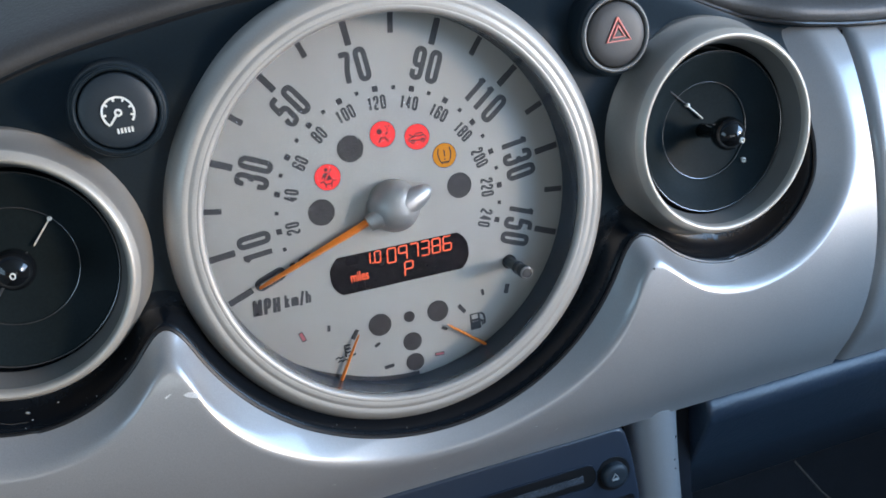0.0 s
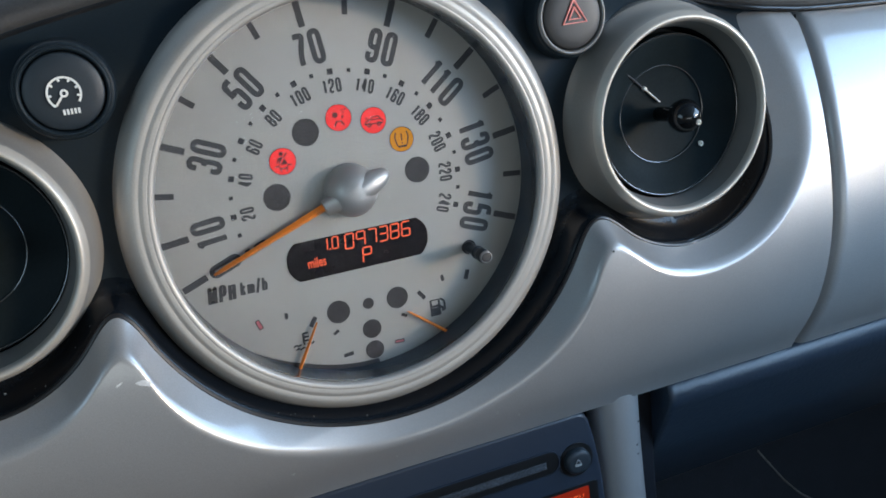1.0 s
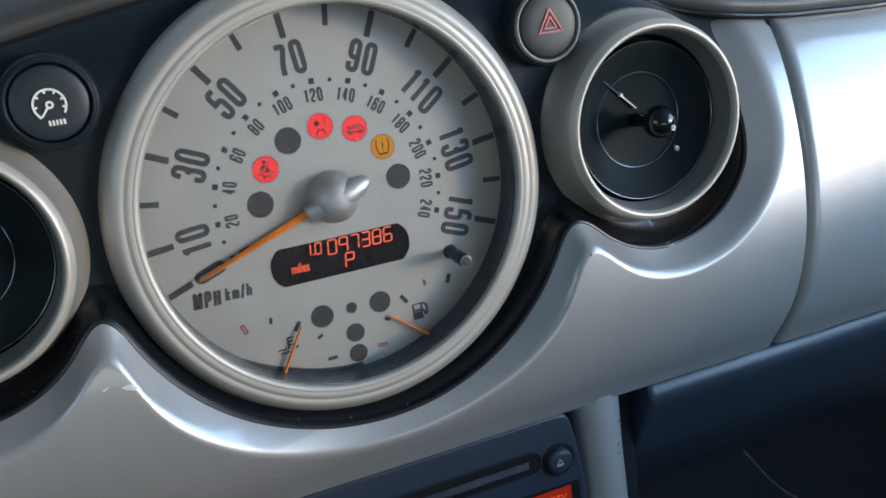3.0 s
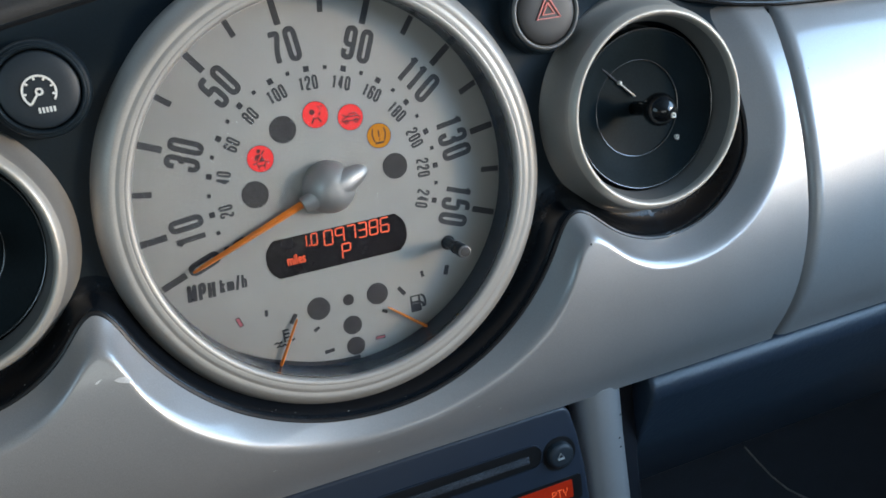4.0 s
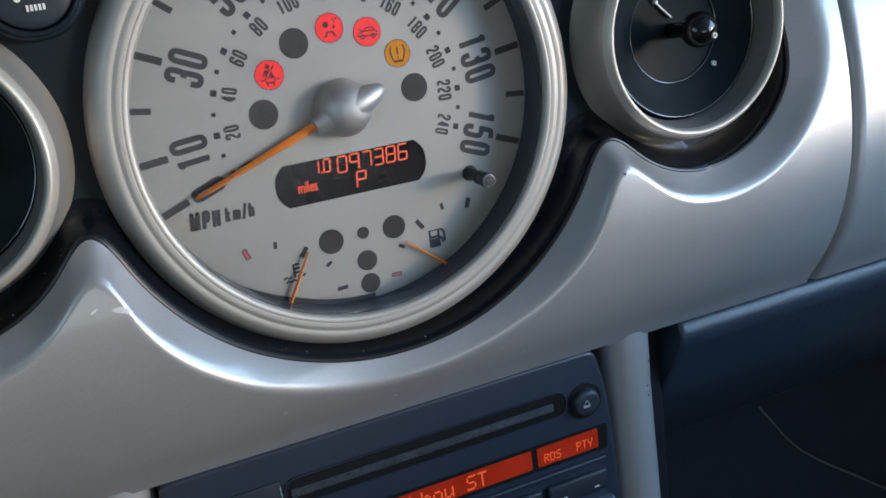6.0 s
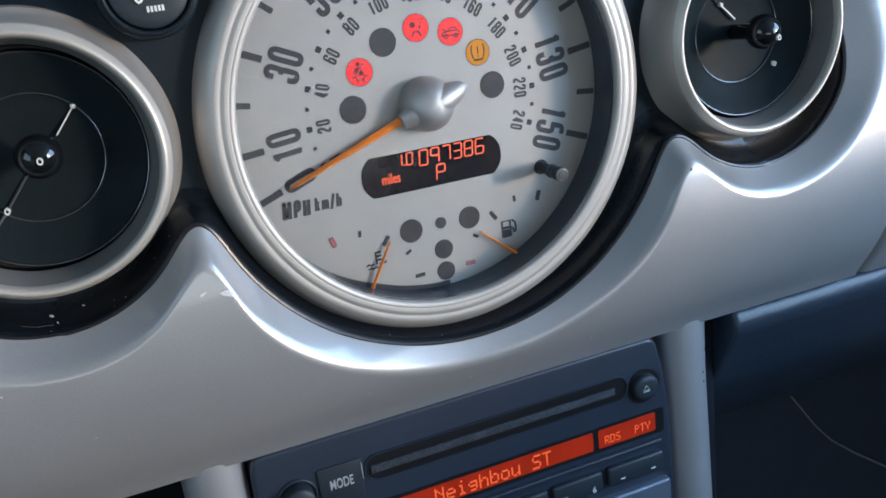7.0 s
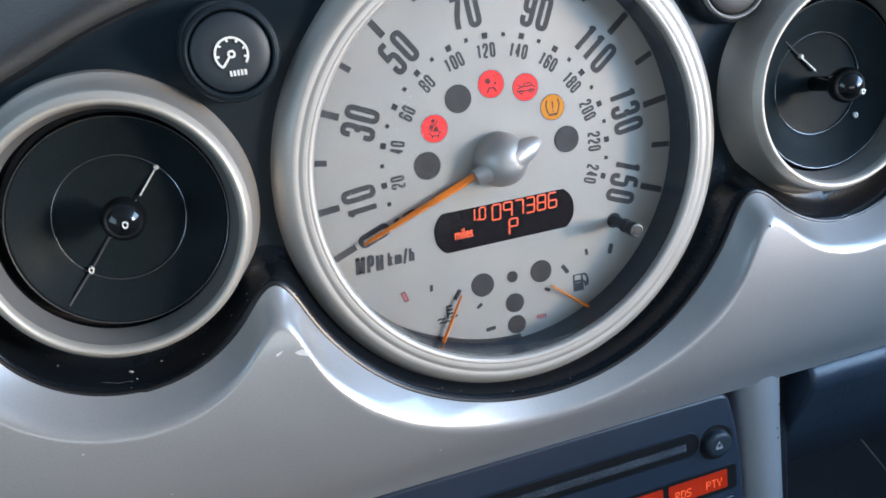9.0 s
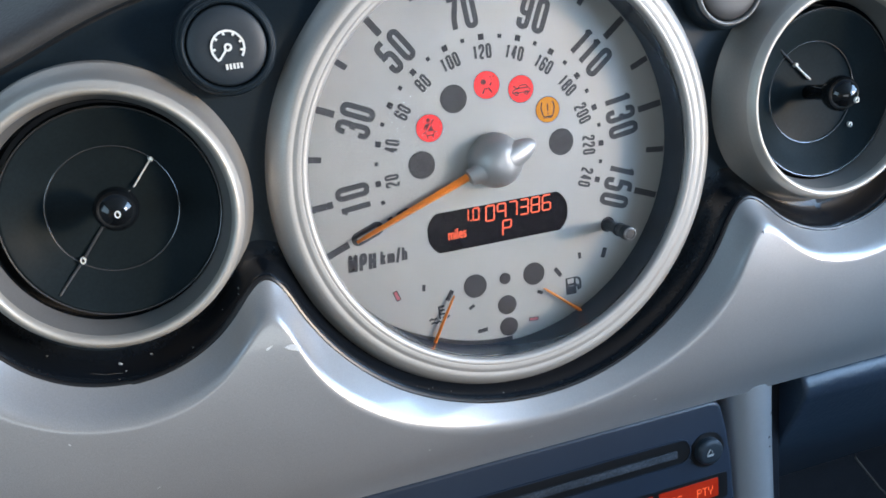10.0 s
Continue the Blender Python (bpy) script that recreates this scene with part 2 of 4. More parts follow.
def stroke(lines, width, y0, y1):
    """Flat strokes along polylines in x and z, joined in one mesh."""
    bm = bmesh.new()
    for k, pts in enumerate(lines):
        yy = y0 - 0.000004 * (k % 7)
        left, right = [], []
        for i, (x, z) in enumerate(pts):
            a, b = pts[max(i - 1, 0)], pts[min(i + 1, len(pts) - 1)]
            dx, dz = b[0] - a[0], b[1] - a[1]
            l = math.hypot(dx, dz) or 1
            nx, nz = -dz / l * width / 2, dx / l * width / 2
            left.append((x + nx, z + nz))
            right.append((x - nx, z - nz))
        f0 = [(bm.verts.new((a[0], yy, a[1])), bm.verts.new((b[0], yy, b[1]))) for a, b in zip(left, right)]
        f1 = [(bm.verts.new((a[0], y1, a[1])), bm.verts.new((b[0], y1, b[1]))) for a, b in zip(left, right)]
        for i in range(len(pts) - 1):
            bm.faces.new((f0[i][0], f0[i + 1][0], f0[i + 1][1], f0[i][1]))
            bm.faces.new((f0[i][0], f1[i][0], f1[i + 1][0], f0[i + 1][0]))
            bm.faces.new((f0[i][1], f0[i + 1][1], f1[i + 1][1], f1[i][1]))
    bmesh.ops.recalc_face_normals(bm, faces=bm.faces)
    return bm


def arc(cx, cz, r, a0, a1, n=24, rz=None):
    return [(cx + r * math.sin(radians(a0 + (a1 - a0) * i / n)), cz + (rz or r) * math.cos(radians(a0 + (a1 - a0) * i / n)))
            for i in range(n + 1)]


def lettering(text, height, width, place, angle=0.0, depth=0.00015, bold=0.0, slant=0.0):
    """Built-in font, scaled to a height and a width, centred at place (x, y, z) and turned clockwise."""
    cu = bpy.data.curves.new("lettering", "FONT")
    cu.body, cu.size, cu.offset, cu.extrude, cu.resolution_u, cu.shear = text, 1.0, bold, 0.02, 4, slant
    ob = bpy.data.objects.new("lettering", cu)
    scene.collection.objects.link(ob)
    me = bpy.data.meshes.new_from_object(ob.evaluated_get(bpy.context.evaluated_depsgraph_get()))
    bpy.data.objects.remove(ob)
    bpy.data.curves.remove(cu)
    bm = bmesh.new()
    bm.from_mesh(me)
    bpy.data.meshes.remove(me)
    xs, ys = [v.co.x for v in bm.verts], [v.co.y for v in bm.verts]
    cx, cy, kx, ky = (min(xs) + max(xs)) / 2, (min(ys) + max(ys)) / 2, width / (max(xs) - min(xs)), height / (max(ys) - min(ys))
    c, s = math.cos(radians(angle)), math.sin(radians(angle))
    for v in bm.verts:
        u, w, d = (v.co.x - cx) * kx, (v.co.y - cy) * ky, v.co.z
        v.co = (place[0] + u * c + w * s, place[1] - (depth if d > 0 else 0.0), place[2] - u * s + w * c)
    bmesh.ops.recalc_face_normals(bm, faces=bm.faces)
    return bm


def box(x0, y0, z0, x1, y1, z1, bevel=0.0, segments=3):
    bm = bmesh.new()
    bmesh.ops.create_cube(bm, size=1, matrix=Matrix.Translation(((x0 + x1) / 2, (y0 + y1) / 2, (z0 + z1) / 2))
                          @ Matrix.Diagonal((x1 - x0, y1 - y0, z1 - z0, 1)))
    if bevel:
        bmesh.ops.bevel(bm, geom=list(bm.edges), offset=bevel, segments=segments, profile=0.5, affect="EDGES")
    return bm


def tube(points, r, n=10, closed=False):
    """A round bead along points of the dashboard's axes."""
    bm = bmesh.new()
    rings = []
    pts = [Vector(p) for p in points]
    for i, p in enumerate(pts):
        d = (pts[min(i + 1, len(pts) - 1)] - pts[max(i - 1, 0)]).normalized()
        a = d.cross(Vector((0, 1, 0.01))).normalized()
        b = d.cross(a)
        rings.append([bm.verts.new(p + r * (math.cos(2 * math.pi * k / n) * a + math.sin(2 * math.pi * k / n) * b)) for k in range(n)])
    for a, b in zip(rings, rings[1:]):
        for k in range(n):
            bm.faces.new((a[k], a[(k + 1) % n], b[(k + 1) % n], b[k]))
    for end in (rings[0], rings[-1]):
        bm.faces.new(end)
    bmesh.ops.recalc_face_normals(bm, faces=bm.faces)
    return bm


PIXELS = {
    "N": "10001110011010110011100011000110001", "e": "00000000000111010001111111000001110", "i": "00100000000110000100001000010001110",
    "g": "00000000000111110001011110000101110", "h": "10000100001011011001100011000110001", "b": "10000100001011011001100011000111110",
    "o": "00000000000111010001100011000101110", "u": "00000000001000110001100011001101101", " ": "", "S": "01111100001000001110000010000111110",
    "T": "11111001000010000100001000010000100", "R": "11110100011000111110101001001010001", "D": "11110100011000110001100011000111110",
    "P": "11110100011000111110100001000010000", "Y": "10001100011000101010001000010000100",
}


def pixel_text(text, height, width, place):
    """Square display dots, five by seven for each letter, centred at place (x, y, z)."""
    bm = bmesh.new()
    px, pz = width / (len(text) * 6 - 1), height / 7
    for i, ch in enumerate(text):
        bits = PIXELS[ch].replace(" ", "")[:35]
        for k, bit in enumerate(bits):
            if bit == "1":
                x = place[0] - width / 2 + (i * 6 + k % 5) * px
                z = place[2] + height / 2 - (k // 5 + 1) * pz
                g = 0.06
                v = [bm.verts.new((x + a * px, place[1] - 0.0001, z + b * pz)) for a, b in ((g, g), (1 - g, g), (1 - g, 1 - g), (g, 1 - g))]
                bm.faces.new(v)
    bmesh.ops.recalc_face_normals(bm, faces=bm.faces)
    bmesh.ops.solidify(bm, geom=bm.faces[:], thickness=0.00008)
    return bm


DIGITS = {
    "0": [[(0, 0.5), (0, 1), (1, 1), (1, 0), (0, 0), (0, 0.5)]],
    "1": [[(0.62, 0), (0.62, 1)], [(0.70, 0.938), (0.22, 0.80)]],
    "2": [[(0, 0.70), (0, 1), (1, 1), (1, 0.60), (0.06, 0.24), (0.0, 0.0), (1, 0.0)]],
    "3": [[(0, 0.74), (0, 1), (1, 1), (1, 0.53), (0.42, 0.53)], [(0.55, 0.53), (1, 0.53), (1, 0), (0, 0), (0, 0.28)]],
    "4": [[(0.70, 0), (0.70, 1), (0.60, 1), (0.0, 0.26), (1.0, 0.26)]],
    "5": [[(1, 1), (0.04, 1), (0.04, 0.50)], [(0.04, 0.52), (0.2, 0.60), (1, 0.60), (1, 0), (0, 0), (0, 0.28)]],
    "6": [[(1, 0.74), (1, 1), (0, 1), (0, 0), (1, 0), (1, 0.56), (0.0, 0.56)]],
    "7": [[(0, 0.97), (1, 0.97), (1, 0.85), (0.45, 0.35), (0.40, 0)]],
    "8": [[(0, 0.76), (0, 1), (1, 1), (1, 0.53), (0, 0.53), (0, 0.76)], [(0, 0.26), (0, 0.53), (1, 0.53), (1, 0), (0, 0), (0, 0.26)]],
    "M": [[(0, 0), (0, 1), (0.06, 1), (0.72, 0.08), (1.38, 1), (1.44, 1), (1.44, 0)]],
    "P": [[(0, 0), (0, 1), (1, 1), (1, 0.46), (0.0, 0.46)]],
    "H": [[(0, 0), (0, 1)], [(1, 0), (1, 1)], [(0, 0.5), (1, 0.5)]],
    "k": [[(0, 0), (0, 1)], [(0.95, 0.68), (0.05, 0.30)], [(0.35, 0.42), (1, 0)]],
    "m": [[(0, 0), (0, 0.70)], [(0, 0.62), (0.8, 0.62), (0.8, 0)], [(0.8, 0.62), (1.6, 0.62), (1.6, 0)]],
    "/": [[(-0.1, -0.08), (0.6, 1.05)]],
    "h": [[(0, 0), (0, 1)], [(0, 0.62), (1, 0.62), (1, 0)]],
    "9": [[(0, 0.26), (0, 0), (1, 0), (1, 1), (0, 1), (0, 0.44), (1, 0.44)]],
}


ADVANCE = {"1": 0.62, "M": 1.44, "m": 1.6, "/": 0.6}


def eased(points, r):
    """A polyline with its inner corners rounded."""
    out = [points[0]]
    for a, b, c in zip(points, points[1:], points[2:]):
        for p, first in ((a, True), (c, False)):
            l = math.hypot(p[0] - b[0], p[1] - b[1])
            k = min(r, 0.48 * l) / l
            q = (b[0] + (p[0] - b[0]) * k, b[1] + (p[1] - b[1]) * k)
            if first:
                q0 = q
            else:
                q1 = q
        for i in range(6):
            t = i / 5
            out.append(tuple((1 - t) ** 2 * u + 2 * t * (1 - t) * v + t * t * w for u, v, w in zip(q0, b, q1)))
    out.append(points[-1])
    return out


def numeral(text, height, place, angle, fat=0.155, wide=0.245, slant=0.0):
    """Condensed square-shouldered figures, centred at place (x, z) and turned clockwise."""
    t = fat * height
    w, h, gap = wide * height, height - t, 0.085 * height + t
    steps = [w * ADVANCE.get(c, 1.0) + gap for c in text]
    at = -(sum(steps) - gap) / 2
    lines = []
    for c, step in zip(text, steps):
        for line in DIGITS[c]:
            pts = [(at + (u - (0.38 if c == "1" else 0.0)) * w + slant * (v - 0.5) * h, (v - 0.5) * h) for u, v in line]
            pts = eased(pts, (0.02 if c == "M" else 0.15) * height) if len(pts) > 2 else pts
            lines.append(turned(pts, angle, place[0], place[1]))
        at += step
    return stroke(lines, t, -0.00014, 0.0001)


# ---- cabin that closes the place ----
def cabin_piece(name, x0, y0, z0, x1, y1, z1, mat, label):
    bm = box(x0, y0, z0, x1, y1, z1)
    me = bpy.data.meshes.new(name)
    bm.to_mesh(me)
    bm.free()
    me.materials.append(mat)
    return tagged(new(name, me), label, name.split("_")[0], kind="structure")


cabin_piece("floor", -0.70, -1.60, 0.16, 0.70, 0.75, 0.20, CARPET, "dark carpeted floor of the car's cabin")
cabin_piece("ceiling", -0.70, -1.60, 1.34, 0.70, -0.05, 1.38, HEADLINER, "pale cloth headliner over the cabin")
cabin_piece("wall_rear", -0.70, -1.64, 0.20, 0.70, -1.60, 1.01, TRIM, "beige cabin trim under the rear window")
cabin_piece("wall_rear_header", -0.70, -1.64, 1.29, 0.70, -1.60, 1.34, TRIM, "beige trim over the rear window")
for a, b in ((-0.70, -0.49), (0.49, 0.70)):
    cabin_piece("wall_rear_corner", a, -1.64, 1.01, b, -1.60, 1.29, TRIM, "beige corner trim beside the rear window")
for side, s in (("left", -1), ("right", 1)):
    a, b = sorted((s * 0.66, s * 0.70))
    cabin_piece("wall_" + side, a, -1.60, 0.20, b, 0.75, 0.944, TRIM, "beige door trim below the side window")
    cabin_piece("wall_" + side + "_pillar", a, -1.60, 0.944, b, -0.85, 1.34, TRIM, "beige pillar behind the side window")
    cabin_piece("wall_" + side + "_rail", a, -0.85, 1.318, b, -0.10, 1.34, TRIM, "beige rail above the side window")
    cabin_piece("wall_" + side + "_post", a, -0.10, 0.944, b, 0.06, 1.34, PAD, "dark windscreen post before the side window")
cabin_piece("wall_front", -0.66, 0.71, 0.20, 0.66, 0.75, 0.98, TRIM, "beige bulkhead below the windscreen")

# ---- dash top pad ----
EDGE_X = (0.0, 0.063, 0.093, 0.123, 0.145, 0.160, 0.184, 0.212, 0.250, 0.310, 0.640)
EDGE_Z = (0.1025, 0.0972, 0.0922, 0.0868, 0.0806, 0.0750, 0.0635, 0.0550, 0.0495, 0.0462, 0.0420)


def pad_edge(x):
    """Height of the pad's lower front edge at x, eased."""
    return sum(np.interp(abs(x) + d, EDGE_X, EDGE_Z) for d in (-0.012, -0.006, 0, 0.006, 0.012)) / 5


def pad_step(x):
    """How far the pad comes forward over the silver panels."""
    t = min(max((abs(x) - 0.185) / 0.035, 0.0), 1.0)
    return 0.009 * t * t * (3 - 2 * t)


def dash_pad():
    pad = thing("dash_pad", (0, 0.10, 0.10), "dark grained soft dash top pad above the instruments", "dashboard")
    bm = bmesh.new()
    rows = []
    profile = [(0.012, -0.004), (0.003, -0.0025), (-0.001, 0.001), (0.0, 0.005), (0.004, 0.0085), (0.012, 0.0125), (0.03, 0.020),
               (0.07, 0.036), (0.15, 0.066), (0.30, 0.115), (0.45, 0.15)]
    xs = [-0.64 + 0.008 * i for i in range(161)]
    for x in xs:
        e = pad_edge(x)
        rows.append([bm.verts.new((x, 0.002 + y - pad_step(x), e + z + (0.1 - e) * min(1, max(0, y) / 0.3) * 0.6)) for y, z in profile])
    for a, b in zip(rows, rows[1:]):
        for j in range(len(profile) - 1):
            bm.faces.new((a[j], b[j], b[j + 1], a[j + 1]))
    bmesh.ops.recalc_face_normals(bm, faces=bm.faces)
    part("pad_skin", bm, PAD, pad, "grained dark vinyl skin", angle=80)
    bm = tube([(x, 0.0045 - pad_step(x), pad_edge(x) - 0.0028) for x in xs], 0.0011, 8)
    part("edge_bead", bm, SEAL, pad, "thin black bead along the edge")


dash_pad()

# ---- silver fascia ----
PAD_TABLE_X = np.linspace(-0.64, 0.64, 1281)
PAD_TABLE = np.array([pad_edge(x) for x in PAD_TABLE_X])


def pad_edge_line(x):
    return float(np.interp(x, PAD_TABLE_X, PAD_TABLE))


CV = (0.1585, 0.010)
CUT_V, CUT_D = (0.1615, 0.0, 0.0555), (0.0040, 0.0040, 0.1060)


def cut_outs(x, z):
    """Distances outside the cut-outs of the dial and of the nearer vent."""
    a = math.hypot(x - CUT_D[0] * min(max((x + 0.06) / 0.08, 0.0), 1.0), z - CUT_D[1]) - CUT_D[2]
    dz = z - CUT_V[1]
    dx = abs(x) - CUT_V[0]
    if dz > 0 and dx > 0:
        dz *= 0.35
    t = min(max((dz + 0.060) / 0.066, 0.0), 1.0)
    return a, math.hypot(dx if dx < 0 else (1.0 + 0.06 * t * t * (3 - 2 * t)) * dx, dz) - CUT_V[2]


def scallop(x, z):
    """Distance outside the round cut-outs of dial and vents, with eased peaks between them."""
    a, b = cut_outs(x, z)
    k = 0.019 if x < 0 else 0.022
    h = max(k - abs(a - b), 0.0) / k
    return min(a, b) - h * h * k / 4


def scallop_gap(x, z):
    """How much nearer one cut-out is than the other: nothing on the ridge of a peak."""
    a, b = cut_outs(x, z)
    return a - b


BELLY_Z = (-0.1335, -0.131, -0.127, -0.120, -0.108, -0.092, -0.075, -0.055, -0.035, -0.015, 0.005, 0.022, 0.038, 0.050, 0.058)
BELLY_Y = (-0.0185, -0.0202, -0.0228, -0.0271, -0.0328, -0.0370, -0.0389, -0.0390, -0.0372, -0.0345, -0.0292, -0.0220, -0.0125, -0.003, 0.004)


def belly(z):
    return sum(np.interp(z + d, BELLY_Z, BELLY_Y) for d in (-0.009, -0.006, -0.003, 0, 0.003, 0.006, 0.009)) / 7


BELLY_TABLE_Z = np.linspace(-0.135, 0.06, 400)
BELLY_TABLE = np.array([belly(z) for z in BELLY_TABLE_Z])


LIP, FILLET = 0.0076, 0.0130


def lip_fall(d):
    """The conical lip beside the cut-outs and the fillet that turns it into the belly: 1 at the edge, 0 beyond the fillet."""
    if d >= FILLET:
        return 0.0
    whole = (LIP + FILLET) / 2
    return 1 - d / whole if d < LIP else (FILLET - d) ** 2 / (2 * (FILLET - LIP) * whole)


def top_roll(x, z):
    """The rolled rim under the pad's edge."""
    g = min(max((pad_edge_line(x) - 0.0045 - z) / 0.0032, 0.0), 1.0)
    return 0.0030 * (1 - math.sqrt(1 - (1 - g) ** 2))


def fascia_depth(x, z):
    """Depth of the silver skin: the belly, rolled in towards the cut-outs."""
    main = float(np.interp(z, BELLY_TABLE_Z, BELLY_TABLE))
    gap = scallop_gap(x, z) / 0.024
    t, u = min(max((abs(x) - 0.175) / 0.04, 0.0), 1.0), min(max((z + 0.05) / 0.05, 0.0), 1.0)
    wide = 1 + 0.5 * t * t * (3 - 2 * t) * u * u * (3 - 2 * u)
    return main + max(-0.0266 - main, 0.0088) * lip_fall(max(scallop(x, z), -0.002) / wide / (1 - 0.5 * math.exp(-gap * gap))) + top_roll(x, z)


SEAM_Z, SEAM_X = (-0.135, -0.12, -0.08, -0.046, 0.0, 0.05, 0.06), (0.228, 0.2325, 0.2395, 0.2425, 0.2412, 0.2470, 0.2485)


@functools.lru_cache(None)
def seam(z):
    return float(sum(np.interp(z + d, SEAM_Z, SEAM_X) for d in np.linspace(-0.025, 0.025, 11)) / 11)


def skin(name, x0, x1, inside, depth, parent, label, step=0.0013, left=None, right=None):
    """A skin over x and z where inside() is above zero, with a turned-in rim, drawn with the form's own normals."""
    nx = int((x1 - x0) / step)
    zs = np.arange(-0.1315, 0.0605, step)
    verts, index, faces = [], {}, []

    def place(i, z):
        l, r = (left(z) if left else x0), (right(z) if right else x1)
        return l + (r - l) * i / nx

    grid = np.array([[inside(place(i, z), z) for i in range(nx + 1)] for z in zs])

    def vertex(i, j):
        if (i, j) not in index:
            index[(i, j)] = len(verts)
            verts.append([place(i, zs[j]), zs[j]])
        return index[(i, j)]

    for j in range(len(zs) - 1):
        for i in range(nx):
            if grid[j:j + 2, i:i + 2].sum() > 0:
                faces.append((vertex(i, j), vertex(i + 1, j), vertex(i + 1, j + 1), vertex(i, j + 1)))
    count = {}
    for f in faces:
        for a, b in zip(f, f[1:] + f[:1]):
            count[(min(a, b), max(a, b))] = count.get((min(a, b), max(a, b)), 0) + 1
    rim = [e for e, c in count.items() if c == 1]
    rim_points = {v for e in rim for v in e}
    e = 1e-5
    for v in rim_points:
        x, z = verts[v]
        for _ in range(6):
            f = inside(x, z)
            gx, gz = (inside(x + e, z) - f) / e, (inside(x, z + e) - f) / e
            g = gx * gx + gz * gz
            if abs(f) > 0.0035 or g < 1e-9:
                break
            x, z = x - f * gx / g, z - f * gz / g
        verts[v] = [x, z]
    coords, normals = [], []
    for x, z in verts:
        d = 4e-4
        sx = (depth(x + d, z) - depth(x - d, z)) / (2 * d)
        sz = (depth(x, z + d) - depth(x, z - d)) / (2 * d)
        n = Vector((sx, -1, sz)).normalized()
        coords.append((x, depth(x, z), z))
        normals.append(n)
    back = {}
    for v in rim_points:
        back[v] = len(coords)
        x, y, z = coords[v]
        coords.append((x, y + 0.0035, z))
        normals.append(normals[v])
    for a, b in rim:
        faces.append((a, b, back[b], back[a]))
    o = ORIGIN[parent]
    me = bpy.data.meshes.new(name)
    me.from_pydata([(x - o.x, y - o.y, z - o.z) for x, y, z in coords], [], faces)
    me.update()
    bm = bmesh.new()
    bm.from_mesh(me)
    bmesh.ops.recalc_face_normals(bm, faces=bm.faces)
    bm.faces.ensure_lookup_table()
    if bm.faces[0].normal.y > 0:
        bmesh.ops.reverse_faces(bm, faces=bm.faces)
    bm.to_mesh(me)
    bm.free()
    for p in me.polygons:
        p.use_smooth = True
    me.normals_split_custom_set_from_vertices([tuple(n) for n in normals])
    me.materials.append(SILVER)
    ob = new(name, me)
    ob.parent = parent
    ORIGIN[ob] = o
    return tagged(ob, label) if label else ob


def pad_gap(x, z):
    return pad_edge_line(x) - 0.0045 - z


def rounded(a, b, r=0.005):
    """The nearer of two edges, with their corner rounded off."""
    return r - math.hypot(r - a, r - b) if a < r and b < r else min(a, b)


EDGE_LINE = []


def fascia():
    trim = thing("centre_fascia", (0, -0.02, -0.13), "silver painted dashboard fascia scalloped round dial and vents", "dashboard trim")
    skin("fascia_skin", -0.36, 0.24, lambda x, z: -0.01 if abs(x) < CUT_V[0] and z > -0.012 else rounded(scallop(x, z), pad_gap(x, z)), fascia_depth, trim, "", 0.0013,
         right=lambda z: seam(z) - 0.0032)
    flank = []
    for i in range(62):
        a = radians(178 - 2 * i)
        lo, hi = 0.03, 0.09
        for _ in range(30):
            mid = (lo + hi) / 2
            lo, hi = (lo, mid) if scallop(CUT_V[0] + mid * math.sin(a), CUT_V[1] + mid * math.cos(a)) > 0.0 else (mid, hi)
        x, z = CUT_V[0] + (lo - 0.0003) * math.sin(a), CUT_V[1] + (lo - 0.0003) * math.cos(a)
        if z < 0.034:
            flank.append((x, max(-0.0262, fascia_depth(x, z) + 0.001), z))
    EDGE_LINE.extend((-x, y, z) for x, y, z in flank[::-1])
    for i in range(-161, 162):
        x = i * 0.001
        lo, hi = -0.12, -0.018
        for _ in range(30):
            mid = (lo + hi) / 2
            lo, hi = (mid, hi) if scallop(x, mid) > 0.0 else (lo, mid)
        EDGE_LINE.append((x, -0.0262, lo + 0.0003))
    EDGE_LINE.extend(flank)
    part("edge_seal", tube(EDGE_LINE, 0.0010, 8), SEAL, trim, "black rubber seal along the scalloped edge")
    bm = bmesh.new()
    rows = [[bm.verts.new((seam(z) + d, belly(z) + e, z)) for d, e in ((-0.0075, 0.009), (-0.0034, 0.0075), (-0.0006, 0.0070), (0.0035, 0.0075), (0.0075, 0.009))]
            for z in np.linspace(-0.131, 0.046, 50)]
    for a, b in zip(rows, rows[1:]):
        for j in range(4):
            bm.faces.new((a[j], a[j + 1], b[j + 1], b[j]))
    bmesh.ops.recalc_face_normals(bm, faces=bm.faces)
    part("seam_lining", bm, GAP, trim, "grey lining in the panel gap")
    side = thing("passenger_fascia", (0.35, -0.02, -0.13), "silver painted fascia panel beside the centre fascia", "dashboard trim")

    def depth(x, z):
        main = float(np.interp(z, BELLY_TABLE_Z, BELLY_TABLE))
        d = x - seam(z) - 0.0012
        roll = 0.0062
        return main + (roll - math.sqrt(max(roll * roll - max(roll - d, 0) ** 2, 0.0)) if d < roll else 0.0) * 0.9 + top_roll(x, z)

    skin("panel_skin", 0.24, 0.62, lambda x, z: pad_gap(x, z), depth, side, "", 0.0016, left=lambda z: seam(z) + 0.0012)
    part("gap_seal", tube([(seam(z) + 0.0019, belly(z) + 0.0062, z) for z in np.linspace(-0.130, 0.044, 50)], 0.0007, 8), SEAL, side, "thin dark seal along the gap")
    return trim, side


CENTRE, SIDE = fascia()


